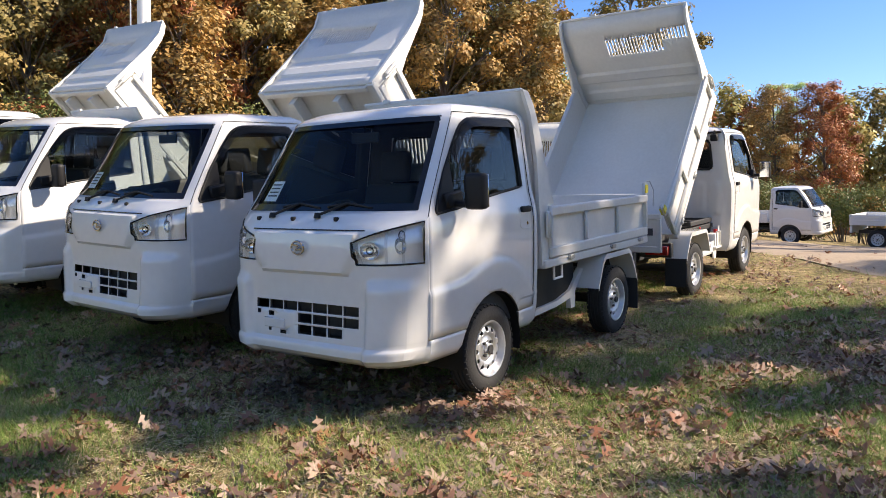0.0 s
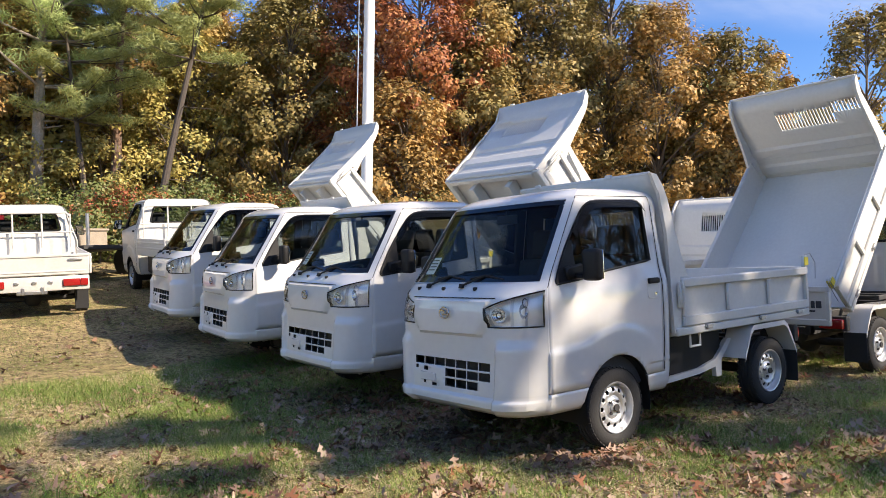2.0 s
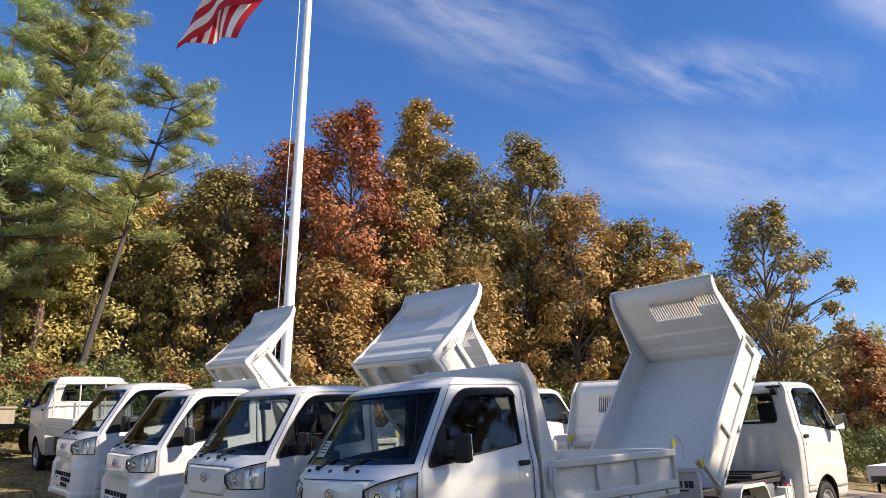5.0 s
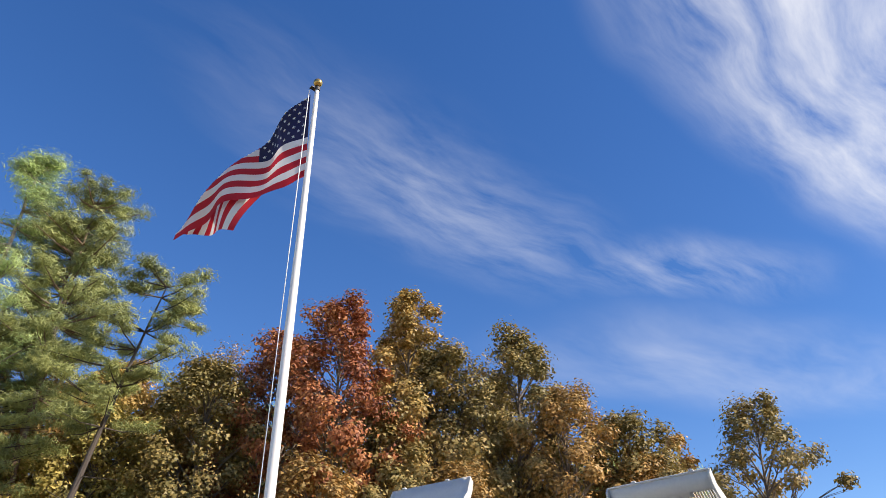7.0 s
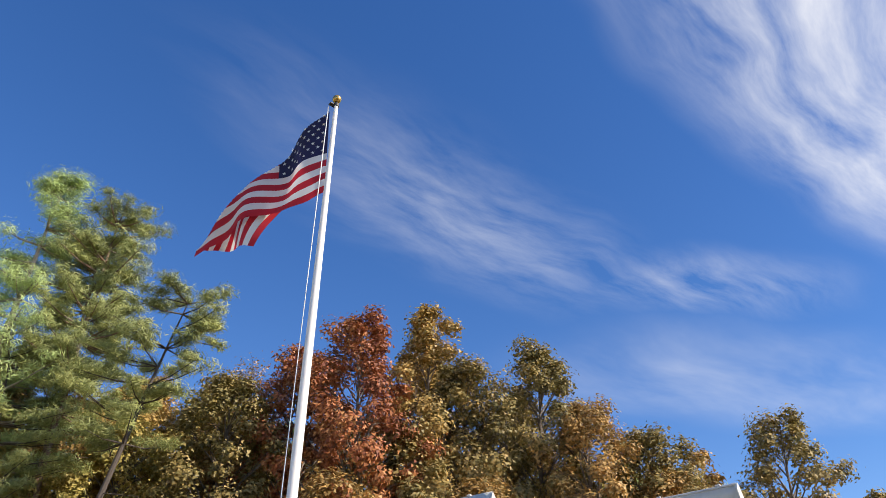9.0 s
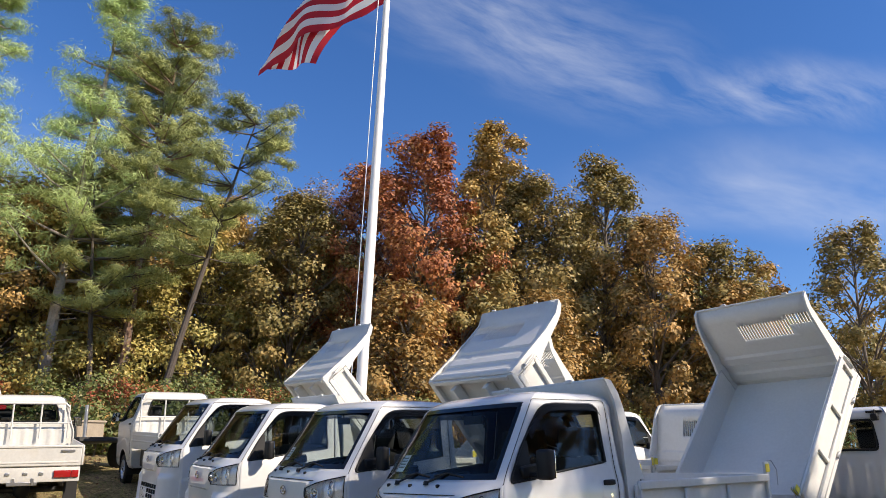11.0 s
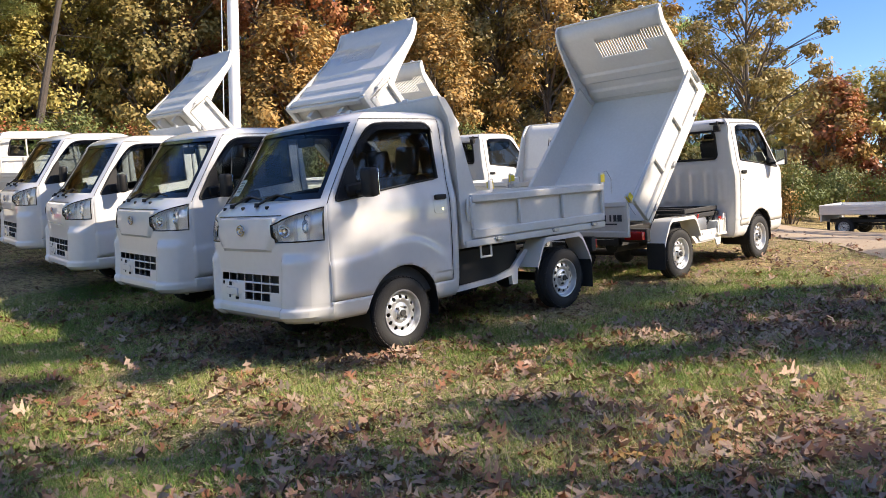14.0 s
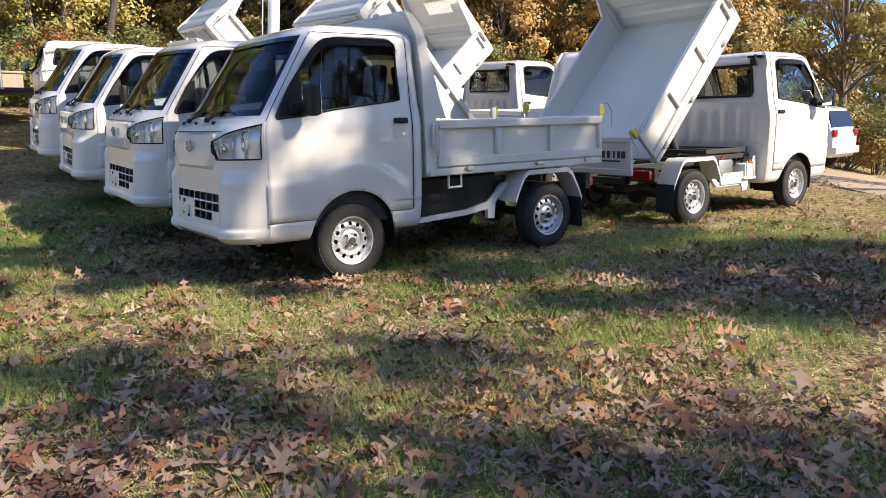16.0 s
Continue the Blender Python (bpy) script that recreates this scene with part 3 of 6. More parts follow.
def build_cab(truck, paint, label_cab):
    cols = cab_columns()
    cab, doors = bmesh.new(), {"l": bmesh.new(), "r": bmesh.new()}
    caches = {}

    def vert(bm, j, i):
        key = (id(bm), j, i)
        if key not in caches:
            caches[key] = bm.verts.new(cab_point(cols[i], ROWS[j]))
        return caches[key]

    n = len(cols)
    for j in range(len(ROWS) - 1):
        z0, z1 = ROWS[j], ROWS[j + 1]
        zm = (z0 + z1) / 2
        for i in range(n):
            i2 = (i + 1) % n
            (k1, a1), (k2, a2) = cols[i], cols[i2]
            k = k1 if k1 in "lr" else k2 if k2 in "lr" else k1
            if k in "lr":
                am = ((a1 if k1 == k else (0 if k1 == "n" else 1)) + (a2 if k2 == k else (0 if k2 == "n" else 1))) / 2
            else:
                am = (a1 + a2) / 2
            bm = cab
            if k == "n" and k1 == k2:
                if 1.15 < zm < 1.66 and abs(am) < 0.925:
                    continue
            elif k == "t" and k1 == k2:
                if 1.27 < zm < 1.60 and abs(am) < 0.74:
                    continue
            elif k in "lr":
                if 0.925 < am < 0.9325 and 0.445 < zm < 1.69:
                    continue
                if 1.684 < zm < 1.69 and am < 0.9325 and am > 0.0045:
                    continue
                if 0.445 < zm < 0.451 and am < 0.93:
                    continue
                if am < 0.925 and 0.451 < zm < 1.684 and am > 0.0045:
                    bm = doors[k]
            bm.faces.new((vert(bm, j, i), vert(bm, j, i2), vert(bm, j + 1, i2), vert(bm, j + 1, i)))
    top = [vert(cab, len(ROWS) - 1, i) for i in range(n)]
    cab.faces.new(top)
    # openings in the nose for the lamps and the air slots
    lamps = bmesh.new()
    for s in (-1, 1):
        patch_solid(lamps, headlamp_patch(s, 8, 4, -0.07), headlamp_patch(s, 8, 4, 0.06))
    slots = bmesh.new()
    for x, w, z, h in GRILLE:
        b = bmesh.new()
        bmesh.ops.create_cube(b, size=1, matrix=Matrix.Translation((x + w / 2, -0.82, z)) @ Matrix.Diagonal((w, 0.2, h, 1)))
        merge(slots, b)
    body = carved("cab", cab, [M[paint], M["liner"]], truck, [arch_cutter(), lamps, slots], 0.018, label_cab, sharp=30)
    for k, s in (("l", 1), ("r", -1)):
        door = carved("door", doors[k], [M[paint], M["liner"]], truck, [arch_cutter(), window_cutter()], 0.018, "smooth white cab door with a dark window", sharp=30)
        # window pane, weather strip, smoked visor, handle, mirror
        low, upp = lambda y: float(np.interp(y, *WIN_LOW)), lambda y: float(np.interp(y, *WIN_TOP))
        ya = np.linspace(-0.520, 0.433, 25)
        bm = bmesh.new()
        sheet(bm, [[flank_at(y, low(y) + (upp(y) - low(y)) * f, s) - Vector((s * 0.010, 0, 0)) for y in ya] for f in np.linspace(0, 1, 6)])
        pane = part("window_pane", bm, M["sideglass"], door, "dark side glass")
        pane.visible_shadow = False
        bm = bmesh.new()
        ring = [flank_at(y, low(y), s) + Vector((s * 0.002, 0, 0)) for y in ya] + [flank_at(y, upp(y), s) + Vector((s * 0.002, 0, 0)) for y in ya[::-1]]
        strip(bm, ring + ring[:1], 0.008)
        part("window_seal", bm, M["black"], door, "black rubber window strip")
        # solid corner in front of the pane that carries the mirror
        bm = bmesh.new()
        sheet(bm, [[flank_at(y, low(y) + (min(upp(y), 1.40) - low(y)) * f, s) + Vector((s * 0.003, 0, 0)) for y in np.linspace(-0.520, -0.325, 6)] for f in (0, 0.5, 1)])
        part("mirror_corner", bm, M["black"], door, "black plastic window corner")
        bm = bmesh.new()
        yv = np.linspace(-0.31, 0.432, 22)
        sheet(bm, [[flank_at(y, upp(y) + 0.014 - 0.060 * f, s) + Vector((s * (0.010 + 0.028 * f), 0, 0)) for y in yv] for f in (0, 0.5, 1)])
        sheet(bm, [[flank_at(0.432 + 0.022 * f, z, s) + Vector((s * (0.036 - 0.028 * f), 0, 0)) for f in (0, 0.6, 1)] for z in np.linspace(1.54, 1.64, 5)])
        v = part("rain_visor", bm, M["visor"], door, "smoked plastic rain visor")
        # black strip that stands for the shade in the gap round the door
        bm = bmesh.new()
        gap = [nose(s, z) + Vector((-s * 0.002, 0.003, 0)) for z in np.linspace(0.36, 1.10, 24)] + [flank(0.003, z, s) for z in np.linspace(1.12, 1.684, 14)]
        gap += [flank(q, 1.687, s) for q in np.linspace(0.02, 0.925, 16)] + [flank(0.929, z, s) for z in np.linspace(1.67, 0.46, 24)]
        strip(bm, gap, 0.0024, 5)
        part("door_seam", bm, M["gloss"], door, "dark strip for the shade in the door gap")
        bm = bmesh.new()
        hx = flank(0.85, 1.09, s).x
        box(bm, hx - 0.004, hx + s * 0.022, 0.36, 0.475, 1.072, 1.112, 0.012, seg=2) if s > 0 else box(bm, hx - 0.022, hx + 0.004, 0.36, 0.475, 1.072, 1.112, 0.012, seg=2)
        part("handle", bm, M["black"], door, "black pull handle")
        bm = bmesh.new()
        loop = [(0.35, 1.07), (0.35, 0.985), (0.37, 0.97), (0.465, 0.97), (0.483, 0.985), (0.483, 1.07)]
        strip(bm, [flank_at(y, z, s) + Vector((s * 0.0005, 0, 0)) for y, z in loop], 0.0022, 5)
        part("handle_recess", bm, M["bedpaint"], door)
        bm = bmesh.new()
        rod(bm, (hx - s * 0.002, 0.44, 1.0), (hx + s * 0.006, 0.44, 1.0), 0.012, 12)
        part("lock", bm, M["chrome"], door, "round chrome key lock")
        bm = bmesh.new()
        box(bm, 0, 0.13, -0.05, 0.02, -0.10, 0.10, 0.03, seg=3)
        bmesh.ops.transform(bm, matrix=Matrix.Translation((s * 0.80 if s > 0 else s * 0.93, -0.325, 1.235)), verts=bm.verts)
        bent(bm, [Vector((s * 0.70, -0.34, 1.17)), Vector((s * 0.80, -0.345, 1.165)), Vector((s * 0.86, -0.33, 1.19))], 0.020)
        box(bm, s * 0.715 - 0.02, s * 0.715 + 0.02, -0.43, -0.27, 1.15, 1.235, 0.012, Matrix.Rotation(radians(8), 4, "X"))
        part("mirror", bm, M["black"], door, "black door mirror on a stubby arm")
        bm = bmesh.new()
        xa = s * 0.865
        box(bm, xa - 0.055, xa + 0.055, -0.302, -0.296, 1.145, 1.325, 0.002)
        part("mirror_glass", bm, M["chrome"], door, "mirror glass")
    return body


def build_front(truck, paint):
    # windscreen with its black edge
    bm = bmesh.new()
    sa = np.linspace(-0.92, 0.92, 17)
    za = np.linspace(1.153, 1.657, 9)
    sheet(bm, [[nose(s, z) + Vector((0, 0.006, -0.002)) for s in sa] for z in za])
    ws = part("windscreen", bm, M["glass"], truck, "large raked windscreen")
    ws.visible_shadow = False
    bm = bmesh.new()
    sb = np.linspace(-0.935, 0.935, 25)
    for f0, f1 in (((1.146, 1.185), None), ((1.632, 1.664), None)):
        sheet(bm, [[nose(s, z) + Vector((0, -0.001, 0.001)) for s in sb] for z in f0])
    for s0 in (-1, 1):
        sheet(bm, [[nose(s0 * (0.935 - w), z) + Vector((0, -0.001, 0.001)) for w in (0, 0.045)] for z in np.linspace(1.146, 1.664, 9)])
    part("windscreen_edge", bm, M["gloss"], truck, "black glass border")
    # paper sheet behind the screen, with bars for its print
    bm = bmesh.new()
    c = [nose(s, z) + Vector((0, 0.016, 0)) for s, z in ((-0.80, 1.20), (-0.60, 1.20), (-0.60, 1.32), (-0.78, 1.32))]
    bm.faces.new([bm.verts.new(p) for p in c])
    paper = part("price_sheet", bm, M["paper"], truck, "white paper sheet in the windscreen")
    bm = bmesh.new()
    for k in range(4):
        z = 1.295 - 0.022 * k
        sheet(bm, [[nose(-0.765 + 0.15 * f, z + h) + Vector((0, 0.012, 0)) for f in (0, 1)] for h in (0, 0.008)])
    part("print_bars", bm, M["ink"], paper)
    # wipers and washer nozzles
    for x0, x1, z1 in ((-0.46, 0.02, 1.175), (0.06, 0.56, 1.18)):
        bm = bmesh.new()
        a = nose(x0, 1.125, 0.02)
        b = nose((x0 + x1) / 2, 1.19, 0.012)
        e = nose(x1, 1.165, 0.006)
        bent(bm, [a, b], 0.008, 6)
        bent(bm, [nose(x0 + 0.05, 1.17, 0.01), b, e], 0.006, 6)
        bmesh.ops.create_cone(bm, cap_ends=True, segments=10, radius1=0.022, radius2=0.014, depth=0.03, matrix=Matrix.Translation(a))
        part("wiper", bm, M["black"], truck, "black windscreen wiper")
    for s in (-0.62, -0.20, 0.27):
        bm = bmesh.new()
        box(bm, -0.014, 0.014, -0.012, 0.012, -0.012, 0.012, 0.005)
        part("washer_nozzle", bm, M["black"], truck, "", at=Matrix.Translation(nose(s, 1.105, 0.006)))
    # hood line, mask lines
    bm = bmesh.new()
    line = [nose(s, 1.049) + Vector((0, -0.002, 0)) for s in np.linspace(-0.60, 0.60, 21)]
    for a, b in zip(line, line[1:]):
        rod(bm, a, b, 0.0035, 5)
    part("hood_seam", bm, M["gloss"], truck)
    # round badge as a plain ring with a bar
    bm = bmesh.new()
    c = nose(0, 0.952) + Vector((0, -0.018, 0))
    for k in range(24):
        a, b = 2 * math.pi * k / 24, 2 * math.pi * (k + 1) / 24
        rod(bm, c + Vector((0.048 * math.cos(a), 0, 0.036 * math.sin(a))), c + Vector((0.048 * math.cos(b), 0, 0.036 * math.sin(b))), 0.006, 6)
    bent(bm, [c + Vector((-0.03, 0, 0.016)), c + Vector((0.012, 0, 0.010)), c + Vector((-0.012, 0, -0.012)), c + Vector((0.034, 0, -0.008))], 0.007, 6)
    part("badge", bm, M["badge"], truck, "small oval chrome badge")
    # dark space behind the air slots, radiator
    bm = bmesh.new()
    box(bm, -0.55, 0.55, -0.70, -0.66, 0.42, 0.70, 0.01)
    part("radiator", bm, M["under"], truck, "black radiator behind the slots")
    bm = bmesh.new()
    box(bm, -0.33, -0.16, -0.845, -0.833, 0.475, 0.53, 0.004)
    part("plate_bracket", bm, M[paint], truck)
    # tow eye under the bumper
    bm = bmesh.new()
    box(bm, 0.42, 0.50, -0.60, -0.585, 0.275, 0.32, 0.006)
    rod(bm, (0.46, -0.60, 0.285), (0.46, -0.58, 0.285), 0.016, 10)
    part("tow_eye", bm, M[paint], truck)
    # headlamps
    for s in (-1, 1):
        bm = bmesh.new()
        back = headlamp_patch(s, 8, 4, -0.055)
        patch_solid(bm, headlamp_patch(s, 8, 4, -0.068), back)
        lamp = part("headlamp", bm, M["lampsilver"], truck, "angular clear headlamp with silver inside")
        bm = bmesh.new()
        lo, hi = headlamp_patch(s, 8, 4, -0.054), headlamp_patch(s, 8, 4, -0.004)
        rim = [(0, i) for i in range(9)] + [(j, 8) for j in range(1, 5)] + [(4, i) for i in range(7, -1, -1)] + [(j, 0) for j in range(3, 0, -1)]
        for k in range(len(rim)):
            a, b = rim[k], rim[(k + 1) % len(rim)]
            bm.faces.new([bm.verts.new(p) for p in (lo[a[0]][a[1]], lo[b[0]][b[1]], hi[b[0]][b[1]], hi[a[0]][a[1]])])
        # two reflector bowls
        for i0, i1 in ((1, 4), (5, 7)):
            p = back[2][(i0 + i1) // 2]
            rows = []
            for r, d in ((0.056, 0.034), (0.048, 0.020), (0.034, 0.008), (0.014, 0.002)):
                rows.append([p + Vector((r * math.cos(t) * (1.25 if i0 == 1 else 0.7), -d, r * 0.85 * math.sin(t))) for t in np.linspace(0, 2 * math.pi, 17)])
            sheet(bm, rows)
        # upright divider between the two chambers
        for i0 in (4, 6):
            sheet(bm, [[lo[j][i0], lo[j][i0] * 0.35 + hi[j][i0] * 0.65] for j in range(5)])
        sheet(bm, [[lo[2][i] * (1 - f) + hi[2][i] * f for i in range(4, 9)] for f in (0, 0.5)])
        part("reflector", bm, M["lampchrome"], lamp, "bright chrome reflector")
        bm = bmesh.new()
        for i0, c in ((2, 0),):
            p = back[2][i0]
            bmesh.ops.create_uvsphere(bm, u_segments=14, v_segments=8, radius=0.022, matrix=Matrix.Translation(p + Vector((0, -0.03, 0))))
        part("bulb", bm, M["lens"], lamp, "clear bulb")
        bm = bmesh.new()
        p = back[3][6]
        bmesh.ops.create_uvsphere(bm, u_segments=12, v_segments=8, radius=0.020, matrix=Matrix.Translation(p + Vector((0, -0.026, 0.0))) @ Matrix.Diagonal((1, 1, 1.6, 1)))
        part("indicator", bm, M["lens"], lamp, "clear turn signal bulb")
        bm = bmesh.new()
        sheet(bm, headlamp_patch(s, 10, 5, 0.002))
        rim = headlamp_patch(s, 10, 5, 0.001)
        line = rim[0] + [r[-1] for r in rim[1:]] + rim[-1][-2::-1] + [r[0] for r in rim[-2::-1]]
        cover = part("lens", bm, M["lens"], lamp, "clear plastic lens")
        cover.visible_shadow = False
        bm = bmesh.new()
        strip(bm, line, 0.0055)
        part("lamp_gasket", bm, M["gloss"], lamp, "black lamp gasket")


def build_inside(truck):
    bm = bmesh.new()
    box(bm, -0.66, 0.66, -0.52, -0.30, 0.55, 1.11, 0.04, seg=2)
    box(bm, -0.66, 0.66, -0.60, -0.30, 1.07, 1.125, 0.03, seg=2)
    part("dashboard", bm, M["dash"], truck, "dark grey dashboard")
    bm = bmesh.new()
    box(bm, -0.66, 0.66, -0.35, 0.58, 0.38, 0.62, 0.02)
    part("cab_floor", bm, M["liner"], truck, "dark engine cover and floor")
    for x in (-0.34, 0.34):
        bm = bmesh.new()
        box(bm, x - 0.23, x + 0.23, -0.12, 0.36, 0.62, 0.78, 0.05, seg=3)
        box(bm, x - 0.22, x + 0.22, 0.30, 0.44, 0.74, 1.27, 0.05, Matrix.Rotation(radians(-12), 4, "X"), seg=3)
        box(bm, x - 0.12, x + 0.12, 0.42, 0.50, 1.28, 1.50, 0.035, Matrix.Rotation(radians(-8), 4, "X"), seg=3)
        part("seat", bm, M["cloth"], truck, "dark grey cloth seat with a headrest")
    bm = bmesh.new()
    tilt = Matrix.Translation((-0.34, -0.22, 1.06)) @ Matrix.Rotation(radians(38), 4, "X")
    ring = [tilt @ Vector((0.18 * math.cos(t), 0.18 * math.sin(t), 0)) for t in np.linspace(0, 2 * math.pi, 25)]
    for a, b in zip(ring, ring[1:]):
        rod(bm, a, b, 0.014, 6)
    for t in (0.3, 2.84, 4.71):
        rod(bm, tilt @ Vector((0, 0, -0.02)), tilt @ Vector((0.18 * math.cos(t), 0.18 * math.sin(t), 0)), 0.012, 6)
    rod(bm, tilt @ Vector((0, 0, 0)), tilt @ Vector((0, 0, -0.28)), 0.03, 8)
    part("steering_wheel", bm, M["black"], truck, "black steering wheel")
    bm = bmesh.new()
    box(bm, -0.11, 0.11, -0.255, -0.235, 1.535, 1.60, 0.012, seg=2)
    rod(bm, (0, -0.245, 1.59), (0, -0.25, 1.66), 0.008, 6)
    part("inner_mirror", bm, M["black"], truck, "rear-view mirror")
    # rear window with its rounded seal
    bm = bmesh.new()
    rr = np.linspace(-0.735, 0.735, 9)
    sheet(bm, [[tail(r, z) + Vector((0, -0.01, 0)) for r in rr] for z in np.linspace(1.275, 1.595, 4)])
    g = part("rear_window", bm, M["tint"], truck, "dark rear cab window")
    g.visible_shadow = False
    bm = bmesh.new()
    loop = [tail(r, z) + Vector((0, 0.004, 0)) for r, z in ((-0.70, 1.27), (0.70, 1.27), (0.74, 1.31), (0.74, 1.56), (0.70, 1.60), (-0.70, 1.60), (-0.74, 1.56), (-0.74, 1.31), (-0.70, 1.27))]
    for a, b in zip(loop, loop[1:]):
        rod(bm, a, b, 0.014, 6)
    part("rear_window_seal", bm, M["black"], truck, "black rubber seal")


def build_wheels(truck):
    tyre_prof = [(-0.060, 0.165), (-0.070, 0.19), (-0.074, 0.215), (-0.068, 0.245), (-0.056, 0.264), (-0.045, 0.270), (-0.036, 0.271), (-0.034, 0.264), (-0.026, 0.264), (-0.024, 0.272),
                 (-0.006, 0.273), (-0.004, 0.265), (0.004, 0.265), (0.006, 0.273), (0.024, 0.272), (0.026, 0.264), (0.034, 0.264), (0.036, 0.271), (0.045, 0.270), (0.056, 0.264), (0.068, 0.245), (0.074, 0.215), (0.070, 0.19), (0.060, 0.165)]
    rim_prof = [(0.062, 0.172), (0.070, 0.168), (0.068, 0.160), (0.050, 0.157), (0.030, 0.150), (0.026, 0.142), (0.040, 0.128), (0.047, 0.110), (0.044, 0.092), (0.034, 0.078), (0.036, 0.060), (0.042, 0.052), (0.040, 0.036), (0.058, 0.033), (0.060, 0.026), (0.060, 0.0001)]
    bm = bmesh.new()
    lathe(bm, rim_prof, 48)
    holes = bmesh.new()
    for k in range(12):
        t = 2 * math.pi * k / 12
        rod(holes, (-0.05, 0.119 * math.cos(t), 0.119 * math.sin(t)), (0.10, 0.119 * math.cos(t), 0.119 * math.sin(t)), 0.0155, 12)
    rim = carved("wheel", bm, [M["rim"], M["rim"]], truck, [holes], 0.006, "silver steel wheel with round holes")
    rim_mesh = rim.data
    bm = bmesh.new()
    lathe(bm, tyre_prof, 56)
    # shoulder blocks
    for k in range(44):
        t = 2 * math.pi * k / 44
        for s in (-1, 1):
            box(bm, -0.008, 0.008, -0.012, 0.012, -0.004, 0.004, 0, Matrix.Rotation(t, 4, "X") @ Matrix.Translation((s * 0.058, 0, 0.266)) @ Matrix.Rotation(s * 0.5, 4, "Y"))
    tyre = part("tyre", bm, M["rubber"], rim, "black rubber tyre")
    bm = bmesh.new()
    rod(bm, (-0.04, 0, 0), (0.072, 0, 0), 0.024, 14)
    for k in range(4):
        t = 2 * math.pi * (k + 0.5) / 4
        rod(bm, (0.03, 0.05 * math.cos(t), 0.05 * math.sin(t)), (0.056, 0.05 * math.cos(t), 0.05 * math.sin(t)), 0.010, 6)
    rod(bm, (-0.06, 0, 0), (-0.005, 0, 0), 0.135, 24)
    hub = part("hub", bm, M["under"], rim, "dark hub with wheel nuts")
    kids = ((tyre, "tyre"), (hub, "hub"))
    places = [pose(0.645, 0.0, 0.272), pose(-0.645, 0.0, 0.272, 0, 0, 180), pose(0.645, 1.9, 0.272, 31), pose(-0.645, 1.9, 0.272, 12, 0, 180)]
    rim.matrix_basis = places[0]
    for m in places[1:]:
        r = new("wheel", rim_mesh)
        tagged(r, "silver steel wheel with round holes")
        r.parent, r.matrix_basis = truck, m
        for o, nm in kids:
            c = new(nm, o.data)
            c.parent = r
            tagged(c, o["label"])
    for s in (-1, 1):
        bm = bmesh.new()
        rows = []
        for t in np.linspace(-0.25, math.pi + 0.25, 19):
            y, z = ARCH[0] - 0.33 * math.cos(t), ARCH[1] + 0.33 * math.sin(t)
            rows.append([Vector((s * x, y, z)) for x in (0.40, 0.55, 0.715)])
        sheet(bm, rows)
        box(bm, min(s * 0.36, s * 0.40), max(s * 0.36, s * 0.40), -0.33, 0.37, 0.22, 0.62, 0.01)
        part("wheel_well", bm, M["black"], truck, "black inner wheel arch")


